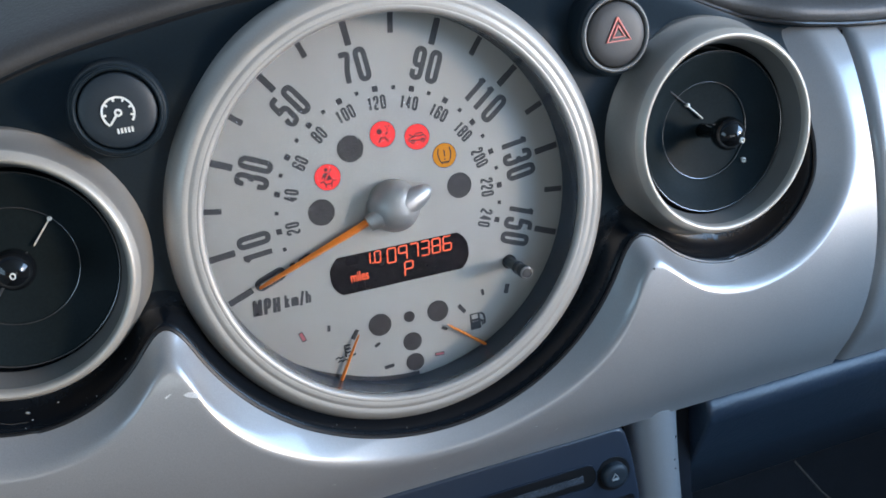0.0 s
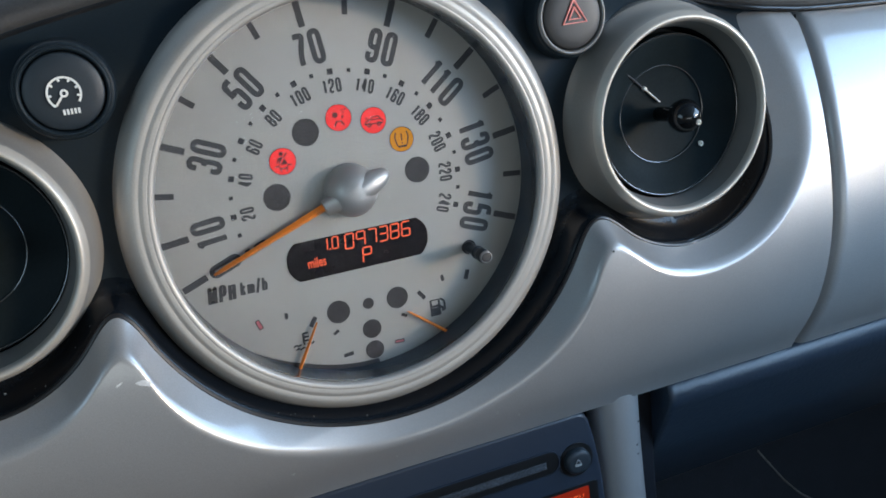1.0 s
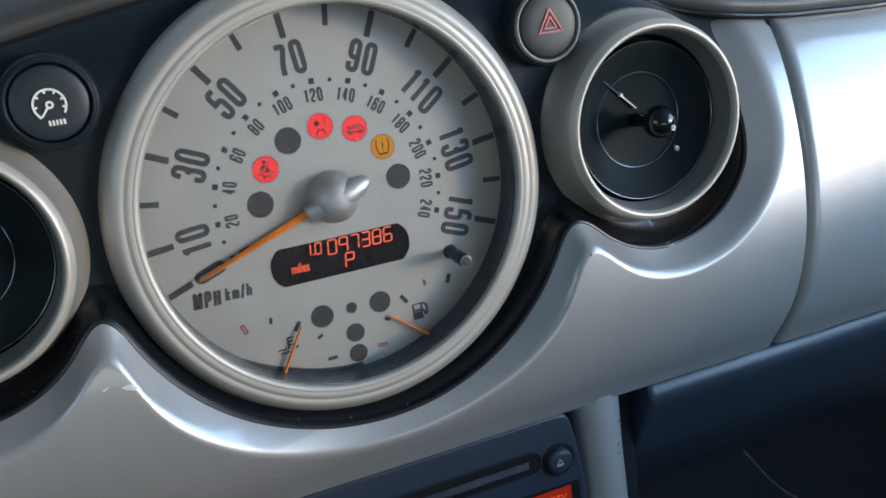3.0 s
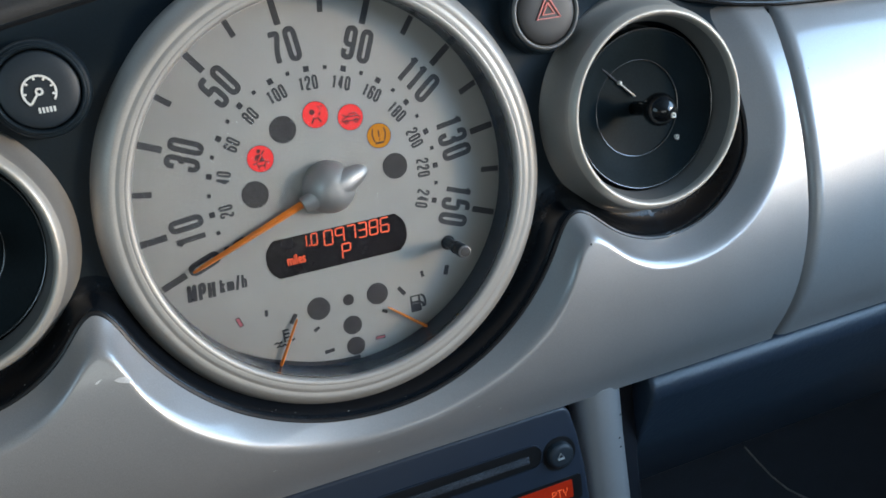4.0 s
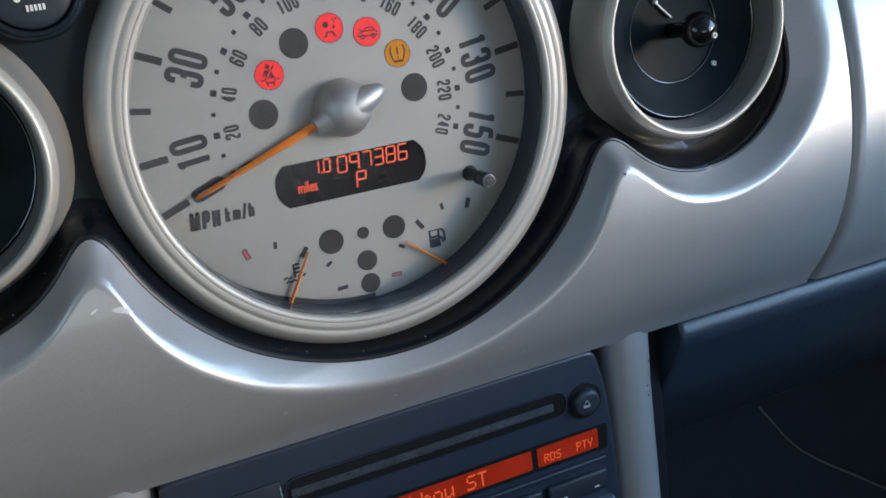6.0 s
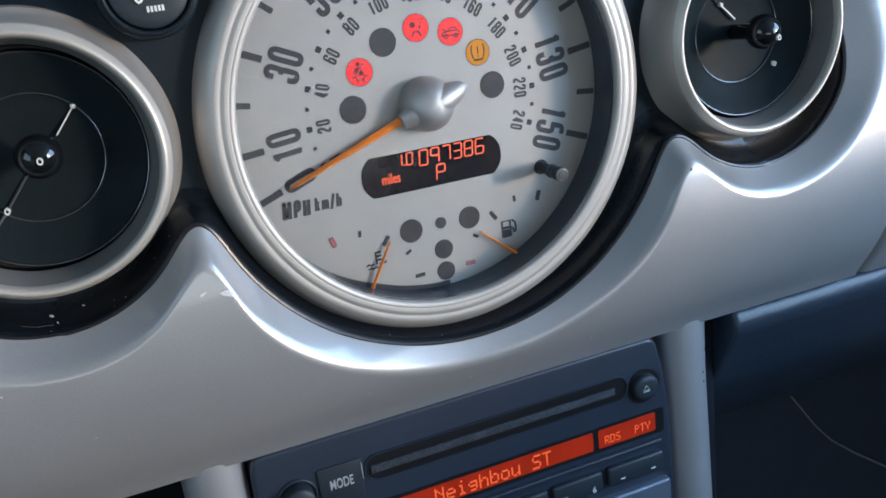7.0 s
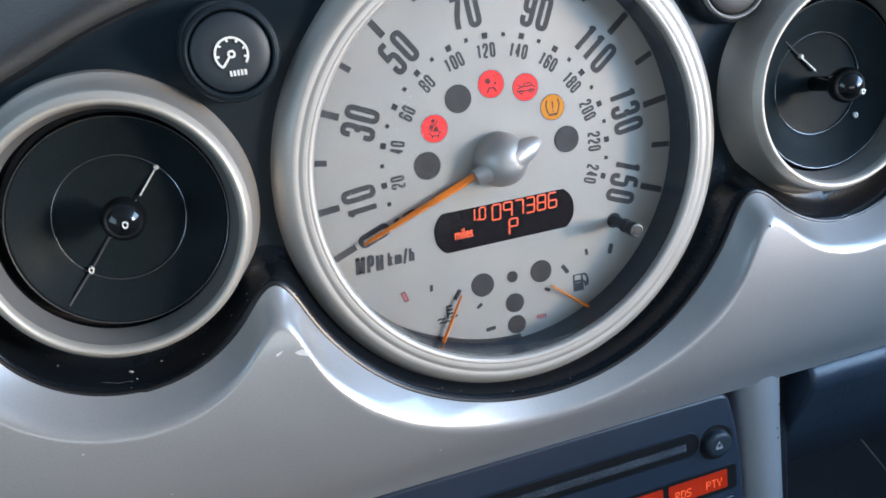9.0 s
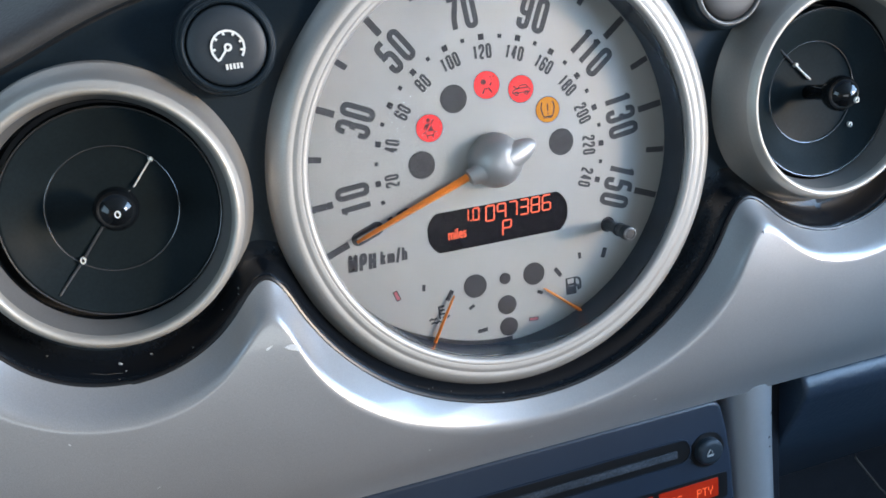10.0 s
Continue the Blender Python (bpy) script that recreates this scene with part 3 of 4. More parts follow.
def surface_mark(parent, name, x, z, w, h, angle, mat, label):
    """A small thin flake or scratch lying on the silver skin."""
    bm = bmesh.new()
    rnd = random.Random(int(abs(x) * 1e5 + abs(z) * 1e4))
    n = 9
    rings = []
    shape = [0.7 + 0.5 * rnd.random() for _ in range(n)]
    for m in (1.0, 0.5):
        rings.append([])
        for i in range(n):
            a = 2 * math.pi * i / n
            u, v = turned([(m * w / 2 * math.cos(a) * shape[i], m * h / 2 * math.sin(a) * shape[i])], angle)[0]
            rings[-1].append(bm.verts.new((x + u, fascia_depth(x + u, z + v) - 0.0003, z + v)))
    centre = bm.verts.new((x, fascia_depth(x, z) - 0.0003, z))
    for i in range(n):
        k = (i + 1) % n
        bm.faces.new((rings[0][i], rings[0][k], rings[1][k], rings[1][i]))
        bm.faces.new((rings[1][i], rings[1][k], centre))
    bmesh.ops.recalc_face_normals(bm, faces=bm.faces)
    part(name, bm, mat, parent, label)


# ---- black panel behind dial and vents ----
def surround():
    body = thing("instrument_surround", (0, 0.01, 0), "black satin plastic panel behind dial and vents", "dashboard panel")
    bm = bmesh.new()
    rows = []
    for x in np.linspace(-0.5, 0.3, 321):
        top = pad_edge(x) - 0.001
        rows.append([])
        for k in range(61):
            d = (top + 0.122) * (k / 60) ** 1.3
            t = min(1.0, d / 0.030)
            rows[-1].append(bm.verts.new((x, 0.004 - 0.014 * t * t * (3 - 2 * t), top - d)))
    for a, b in zip(rows, rows[1:]):
        for j in range(60):
            quad = (a[j], b[j], b[j + 1], a[j + 1])
            if not any(math.hypot(v.co.x, v.co.z) < 0.0885 or math.hypot(abs(v.co.x) - CV[0], v.co.z - CV[1]) < 0.0405 for v in quad):
                bm.faces.new(quad)
    bmesh.ops.recalc_face_normals(bm, faces=bm.faces)
    part("panel", bm, PANEL, body, angle=80)
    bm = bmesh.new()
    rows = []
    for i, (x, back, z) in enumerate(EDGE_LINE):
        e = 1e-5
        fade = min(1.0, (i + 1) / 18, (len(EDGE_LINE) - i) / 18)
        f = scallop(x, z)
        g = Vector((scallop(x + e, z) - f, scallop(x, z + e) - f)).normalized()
        # The last profile points spread the trough's black over the panel's shaded strip.
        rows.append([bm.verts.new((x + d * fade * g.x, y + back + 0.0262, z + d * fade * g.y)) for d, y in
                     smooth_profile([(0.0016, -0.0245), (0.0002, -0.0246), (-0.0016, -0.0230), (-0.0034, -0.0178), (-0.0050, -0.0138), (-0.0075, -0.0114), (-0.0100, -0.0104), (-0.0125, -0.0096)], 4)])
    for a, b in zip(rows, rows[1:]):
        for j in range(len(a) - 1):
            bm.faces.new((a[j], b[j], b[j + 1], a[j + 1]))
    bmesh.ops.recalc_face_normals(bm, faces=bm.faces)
    part("trough", bm, TROUGH, body, "black trough along the scalloped edge, widened to darken the shaded panel strip", angle=80)
    return body


surround()


# ---- speedometer ----
def mph_angle(v):
    return (v - 75) * 1.4742


def speedometer():
    gauge = thing("speedometer", (0, 0, 0), "large round centre speedometer with silver dial and satin silver bezel", "speedometer")
    rim = smooth_profile([(0.0848, -0.0160), (0.0843, -0.0183), (0.0848, -0.0199), (0.0856, -0.0205), (0.0865, -0.0207), (0.0870, -0.0206), (0.0875, -0.0207),
                          (0.0888, -0.0208), (0.0897, -0.0206), (0.0904, -0.0204), (0.0911, -0.0205), (0.0919, -0.0206), (0.0930, -0.0205), (0.0945, -0.0197), (0.0962, -0.0181),
                          (0.0978, -0.0156), (0.0990, -0.0126), (0.0997, -0.0085), (0.1000, -0.0030), (0.1002, 0.0045)])
    part("bezel", revolve(rim, n=192), BEZEL, gauge, "satin silver bezel with a fine groove")
    wall = [(0.0850, 0.0006), (0.0852, -0.004), (0.0850, -0.012), (0.0843, -0.0175)]
    part("inner_wall", revolve(wall, n=160), WALL, gauge, "glossy black inner wall")
    face = part("dial_face", revolve([(0.0, 0.0), (0.04, 0.0), (0.0856, 0.0), (0.0856, 0.002), (0.0, 0.002)], n=160), DIAL, gauge, "silver grey dial")
    P = -0.00012
    for v in range(0, 160, 10):
        long = v % 20 == 10 or v == 0
        w, r0 = (0.00145, 0.0728) if long else (0.00125, 0.0755)
        part("tick", plate(turned(bar(-w, r0, w, 0.0845), mph_angle(v)), P, 0.0001), INK, face)
    for v in (0, 10, 30, 50, 70, 90, 110, 130, 150):
        s = str(v)
        a = mph_angle(v)
        x, z = turned([(0, 0.0637)], a)[0]
        part("numeral", numeral(s, 0.0150, (x, z), a, 0.156, 0.242), INK, face)
    for k in range(0, 250, 10):
        a = mph_angle(k * 0.62137)
        big = k % 20 == 0
        h = 0.00125 if big else 0.00085
        part("scale_dot", plate(turned(bar(-h, 0.0523 - h, h, 0.0523 + h), a), P, 0.0001), PRINT, face)
        if big:
            s = str(k)
            x, z = turned([(0, 0.0462)], a)[0]
            part("numeral", numeral(s, 0.0063, (x, z), a, 0.165, 0.24), INK, face)
    part("unit_text", numeral("MPH", 0.0084, (-0.0636, -0.0346), 0, 0.190, 0.21, 0.12), INK, face)
    part("unit_text", numeral("km/h", 0.0070, (-0.0495, -0.0341), 0, 0.170, 0.19, 0.12), INK, face)

    # small gauges
    for sx in (-1, 1):
        cx, cz = sx * 0.0415, -0.079
        for a, r, w, h in ((-18.7, 0.028, 0.0020, 0.0046), (7.2, 0.0278, 0.0013, 0.0028), (34.5, 0.0264, 0.0018, 0.0048),
                           (60.5, 0.0284, 0.0013, 0.0028), (86.5, 0.0289, 0.0016, 0.0046)):
            x, z = turned([(0, r)], -sx * a, cx, cz)[0]
            red = (a < 0 and sx < 0) or (a > 80 and sx > 0)
            mark = part("gauge_mark", plate(turned(bar(-w / 2 - 0.0001, -h / 2 - 0.0001, w / 2 + 0.0001, h / 2 + 0.0001), -sx * a, x, z), P, 0.0001), PRINT, face)
            if red:
                part("red_field", plate(turned(bar(-w / 2 + 0.0003, -h / 2 + 0.0003, w / 2 - 0.0003, h / 2 - 0.0003), -sx * a, x, z), P - 0.00006, 0.0001), PINK, mark, "faded red gauge mark")
    part("bottom_arc", plate(arc(0, 0, 0.0852, 179, 219, 40) + [(r * math.sin(radians(a)), r * math.cos(radians(a))) for r, a in ((0.0848 - 0.0018 * min(1.0, k / 16), 219 - k) for k in range(41))], P, 0.0001), PRINT, face, "black arc along the dial's foot")
    # temperature and fuel pictures
    y0 = P
    x, z = -0.0322, -0.066
    part("temperature_symbol", stroke([[(x, z + 0.0048), (x, z - 0.0012)], [(x, z + 0.0044), (x + 0.0026, z + 0.0044)], [(x, z + 0.0026), (x + 0.0026, z + 0.0026)],
                                       [(x, z + 0.0008), (x + 0.0026, z + 0.0008)],
                                       [(x - 0.0050, z - 0.0012), (x - 0.0038, z - 0.0005), (x - 0.0026, z - 0.0012), (x - 0.0014, z - 0.0005)],
                                       [(x + 0.0012, z - 0.0012), (x + 0.0024, z - 0.0005), (x + 0.0036, z - 0.0012), (x + 0.0046, z - 0.0005)],
                                       [(x - 0.0042, z - 0.0030), (x - 0.0030, z - 0.0022), (x - 0.0018, z - 0.0030), (x - 0.0006, z - 0.0022),
                                        (x + 0.0006, z - 0.0030), (x + 0.0018, z - 0.0022)]], 0.0009, y0, 0.0001), PRINT, face)
    x, z = 0.0335, -0.0652
    part("fuel_symbol", stroke([[(x - 0.0030, z - 0.0036), (x - 0.0030, z + 0.0038), (x + 0.0012, z + 0.0038), (x + 0.0012, z - 0.0036)],
                                [(x - 0.0036, z - 0.0036), (x + 0.0018, z - 0.0036)], [(x - 0.0030, z + 0.0006), (x + 0.0012, z + 0.0006)],
                                [(x - 0.0030, z - 0.0012), (x - 0.0016, z - 0.0012)],
                                [(x + 0.0020, z + 0.0040), (x + 0.0036, z + 0.0026), (x + 0.0040, z + 0.0010), (x + 0.0038, z - 0.0020), (x + 0.0028, z - 0.0024),
                                 (x + 0.0026, z - 0.0004), (x + 0.0014, z + 0.0002)]], 0.0011, y0, 0.0001), PRINT, face)
    part("fuel_symbol", plate(bar(x - 0.0030, z - 0.0034, x + 0.0012, z - 0.0002), y0 - 0.00002, 0.0001), PRINT, face)

    # warning lamps
    def lamp(x, z, r, mat, label):
        part("lamp_rim", disc(x, z, r + 0.00028, -0.00012, 0.0001, 40), PRINT, face)
        return part("warning_lamp", disc(x, z, r, -0.0002, 0.0001, 40), mat, face, label)

    for x, z, r in ((-0.0325, 0.0028, 0.0057), (-0.0154, 0.0284, 0.0057), (0.0327, 0.0027, 0.0057), (-0.0142, -0.0555, 0.0052), (0.0145, -0.0555, 0.0050),
                    (0.0003, -0.0549, 0.0024), (0.0002, -0.0676, 0.0043), (0.0001, -0.0782, 0.0042)):
        lamp(x, z, r, WINDOW, "unlit dark warning lamp")
    q = -0.00026
    x, z = -0.0273, 0.0178
    l = lamp(x, z, 0.0057, RED, "lit red seat belt warning lamp")
    part("symbol", disc(x - 0.0003, z + 0.0034, 0.00095, q, -0.0002, 16), SYMBOL, l)
    part("symbol", plate([(x - 0.0013, z + 0.0021), (x + 0.0006, z + 0.0021), (x + 0.0020, z - 0.0014), (x - 0.0020, z - 0.0014)], q - 0.00004, -0.0002), SYMBOL, l)
    part("symbol", stroke([[(x + 0.0022, z + 0.0036), (x + 0.0004, z + 0.0012)], [(x - 0.0014, z + 0.0020), (x - 0.0026, z - 0.0004)],
                           [(x - 0.0036, z - 0.0020), (x - 0.0020, z - 0.0016), (x - 0.0014, z - 0.0030), (x - 0.0012, z - 0.0044)],
                           [(x + 0.0036, z - 0.0020), (x + 0.0020, z - 0.0016), (x + 0.0014, z - 0.0030), (x + 0.0012, z - 0.0044)],
                           [(x - 0.0012, z - 0.0030), (x + 0.0012, z - 0.0030)]], 0.00065, q, -0.0002), SYMBOL, l)
    part("belt_line", stroke([[(x + 0.0008, z + 0.0018), (x - 0.0014, z - 0.0012)]], 0.0005, q - 0.00008, -0.0002), RED, l)
    x, z = 0.0, 0.0322
    l = lamp(x, z, 0.0057, RED, "lit red airbag warning lamp")
    part("symbol", stroke([arc(x - 0.0014, z + 0.0014, 0.0009, 0, 360, 12), arc(x - 0.0014, z + 0.0014, 0.0004, 0, 360, 8), [(x - 0.0022, z - 0.0036), (x - 0.0010, z - 0.0014), (x + 0.0002, z - 0.0018)],
                           [(x + 0.0006, z - 0.0012), (x + 0.0022, z - 0.0036)], [(x + 0.0014, z - 0.0004), (x + 0.0022, z + 0.0008)],
                           [(x + 0.0020, z + 0.0020), (x + 0.0026, z + 0.0020)], [(x + 0.0016, z + 0.0030), (x + 0.0020, z + 0.0034)], [(x + 0.0030, z + 0.0030), (x + 0.0034, z + 0.0036)]],
                          0.0008, q, -0.0002), SYMBOL, l)
    x, z = 0.0155, 0.0284
    l = lamp(x, z, 0.0057, RED, "lit red warning lamp with a car outline")
    part("symbol", stroke([[(x - 0.0042, z - 0.0014), (x - 0.0036, z - 0.0002), (x - 0.0016, z + 0.0002), (x - 0.0004, z + 0.0016), (x + 0.0024, z + 0.0016), (x + 0.0034, z + 0.0002),
                            (x + 0.0042, z - 0.0004), (x + 0.0042, z - 0.0016), (x - 0.0042, z - 0.0014)],
                           arc(x - 0.0022, z - 0.0018, 0.0008, 0, 360, 12), arc(x + 0.0024, z - 0.0018, 0.0008, 0, 360, 12),
                           [(x - 0.0016, z + 0.0002), (x - 0.0036, z + 0.0016)], [(x - 0.0016, z + 0.0004), (x + 0.0034, z + 0.0004)]], 0.0006, q, -0.0002), SYMBOL, l)
    x, z = 0.0273, 0.0178
    l = lamp(x, z, 0.0055, AMBER, "lit amber tyre pressure warning lamp")
    part("symbol", stroke([[(x - 0.0026, z + 0.0034), (x - 0.0032, z + 0.0010), (x - 0.0026, z - 0.0016), (x - 0.0020, z - 0.0030), (x + 0.0020, z - 0.0030), (x + 0.0026, z - 0.0016),
                            (x + 0.0032, z + 0.0010), (x + 0.0026, z + 0.0034)], [(x, z + 0.0026), (x, z - 0.0006)], [(x, z - 0.0014), (x, z - 0.0020)]]
                          + [[(x + d, z - 0.0030), (x + d, z - 0.0037)] for d in (-0.0016, -0.0008, 0, 0.0008, 0.0016)], 0.0006, q, -0.0002), SYMBOL_AMBER, l)

    # odometer display
    pts = []
    for i in range(17):
        a = -1 + 2 * i / 16
        pts.append((0.0335 - 0.0046 * abs(a) ** 2.6, -0.0283 - a * 0.0090))
    pts += [(-x, z) for x, z in pts[::-1]]
    lcd = part("odometer_display", plate(pts, -0.0002, 0.0001), LCD, face, "dark display with glowing orange digits")
    bars = {"a": ((0, 1), (1, 1)), "b": ((1, 1), (1, 0.5)), "c": ((1, 0.5), (1, 0)), "d": ((0, 0), (1, 0)), "e": ((0, 0), (0, 0.5)), "f": ((0, 0.5), (0, 1)), "g": ((0, 0.5), (1, 0.5))}
    shape = {"0": "abcdef", "1": "bc", "3": "abcdg", "6": "acdefg", "7": "abc", "8": "abcdefg", "9": "abcfg", "P": "abefg"}

    def digit(ch, x, z, w, h, t):
        lines = []
        for k in shape[ch]:
            (u0, v0), (u1, v1) = bars[k]
            du, dv = 0.34 * t * (u1 > u0), 0.34 * t * (1 if v1 > v0 else -1) * (v1 != v0)
            lines.append([(x + u0 * w + du + 0.09 * v0 * h, z + v0 * h + dv), (x + u1 * w - du + 0.09 * v1 * h, z + v1 * h - dv)])
        part("digit", stroke(lines, t, -0.0003, -0.00018),
             SEGMENT, lcd, "glowing orange digit")

    for i, ch in enumerate("097386"):
        digit(ch, -0.0062 + i * 0.00545, -0.0268, 0.0039, 0.0067, 0.00060)
    digit("1", -0.0161, -0.0253, 0.0017, 0.0053, 0.00055)
    part("digit", disc(-0.0131, -0.0251, 0.0004, -0.0003, -0.00018, 8), SEGMENT, lcd, "glowing orange point")
    digit("0", -0.0121, -0.0253, 0.0027, 0.0053, 0.00055)
    digit("P", 0.0011, -0.0348, 0.0040, 0.0068, 0.00062)
    part("display_text", lettering("miles", 0.0046, 0.0084, (-0.0201, -0.0002, -0.0298), 0, 0.0001, 0.012), SEGMENT, lcd, "glowing orange word")

    # trip reset stalk
    stalk = part("reset_stalk", revolve(smooth_profile([(0.0026, 0.0), (0.0024, -0.004), (0.0024, -0.008), (0.0025, -0.0095)], 3) + [(0.0031, -0.0097), (0.0032, -0.0112), (0.0026, -0.0116),
                                        (0.0026, -0.0150), (0.0031, -0.0156), (0.0033, -0.0165), (0.0032, -0.0195), (0.0027, -0.0205), (0.0, -0.0205)], (0.0533, 0, -0.0393), 40),
                 BUTTON, gauge, "dark reset stalk")
    part("stalk_hole", disc(0.0533, -0.0393, 0.0036, -0.0002, 0.0001, 32), PRINT, face)
    part("end_cap", revolve([(0.0, -0.0211), (0.0020, -0.0209), (0.0022, -0.0203), (0.0022, -0.0198)], (0.0533, 0, -0.0393), 32), CAP, stalk, "dark grey end of the stalk")
    part("cap_rim", revolve([(0.0022, -0.0204), (0.0024, -0.0212), (0.0029, -0.0210), (0.0031, -0.0202)], (0.0533, 0, -0.0393), 32), RIM_GREY, stalk, "pale worn rim")

    # needle
    aim = -110.5
    ndl = part("needle", needle_blade(0.0115, 0.0697, 0.0017, 0.00085, -0.0052, -0.0036, aim), ORANGE, gauge, "orange needle resting at zero")
    hub = part("needle_hub", revolve(smooth_profile([(0.0118, 0.0), (0.0119, -0.003), (0.0114, -0.0062), (0.0098, -0.0098), (0.0070, -0.0128), (0.0036, -0.0144), (0.0, -0.0148)], 5), n=72),
               HUB, gauge, "domed satin silver hub")
    for a, ca, cb, r0, r1, y in ((aim + 180, 0.0030, 0.0180, 0.0056, 0.0012, -0.0084), (aim, 0.0020, 0.0146, 0.0056, 0.0036, -0.0088)):
        bm = bmesh.new()
        n, m = 24, 14
        rings = []
        for k in range(m + 1):
            t = k / m
            d = ca + (cb - ca) * t
            r = (r0 * math.sqrt(max(1 - t ** 2.2, 0)) if a > 0 else r0 + (r1 - r0) * t)
            r = max(r, 0.00015)
            rings.append([])
            for i in range(n):
                p = 2 * math.pi * i / n
                x, z = turned([(r * math.sin(p), d)], a)[0]
                rings[-1].append(bm.verts.new((x, y - r * 0.95 * math.cos(p) - (0.0012 * (1 - t) if a > 0 else -0.0032 * t), z)))
        for p, q2 in zip(rings, rings[1:]):
            for i in range(n):
                bm.faces.new((p[i], p[(i + 1) % n], q2[(i + 1) % n], q2[i]))
        bm.faces.new(rings[0])
        bm.faces.new(rings[-1])
        bmesh.ops.recalc_face_normals(bm, faces=bm.faces)
        part("hub_tail" if a > 0 else "needle_collar", bm, HUB, hub, "bullet-shaped counterweight" if a > 0 else "tapered collar holding the needle")
    for x0, z0, x1, z1, label in ((-0.0400, -0.0835, -0.0252, -0.0571, "thin orange temperature needle"), (0.0420, -0.0826, 0.0180, -0.0627, "thin orange fuel needle")):
        a = math.degrees(math.atan2(x1 - x0, z1 - z0))
        part("small_needle", needle_blade(0, math.hypot(x1 - x0, z1 - z0), 0.00085, 0.00045, -0.0032, -0.0024, a, x0, z0), ORANGE, gauge, label)
    lens = part("lens", revolve([(0.0, -0.0182), (0.0838, -0.0178), (0.0838, -0.0172), (0.0, -0.0176)], n=96), GLASS, gauge, "clear flat lens")
    lens.visible_shadow = False
    return gauge


def needle_blade(r0, r1, w0, w1, y0, y1, angle, x=0.0, z=0.0):
    """A tapered blade with a ridge along its middle and a rounded tip."""
    bm = bmesh.new()
    rows = []
    for k in range(13):
        t = k / 12
        w = w0 + (w1 - w0) * t
        if t > 0.96:
            w *= 0.55
        d = r0 + (r1 - r0) * t
        p = turned([(-w, d), (0, d), (w, d)], angle, x, z)
        rows.append([bm.verts.new((p[0][0], y1, p[0][1])), bm.verts.new((p[1][0], y0, p[1][1])), bm.verts.new((p[2][0], y1, p[2][1])),
                     bm.verts.new((p[2][0], y1 + 0.0005, p[2][1])), bm.verts.new((p[0][0], y1 + 0.0005, p[0][1]))])
    for a, b in zip(rows, rows[1:]):
        for i in range(5):
            bm.faces.new((a[i], a[(i + 1) % 5], b[(i + 1) % 5], b[i]))
    bm.faces.new(rows[0])
    bm.faces.new(rows[-1])
    bmesh.ops.recalc_face_normals(bm, faces=bm.faces)
    return bm


speedometer()


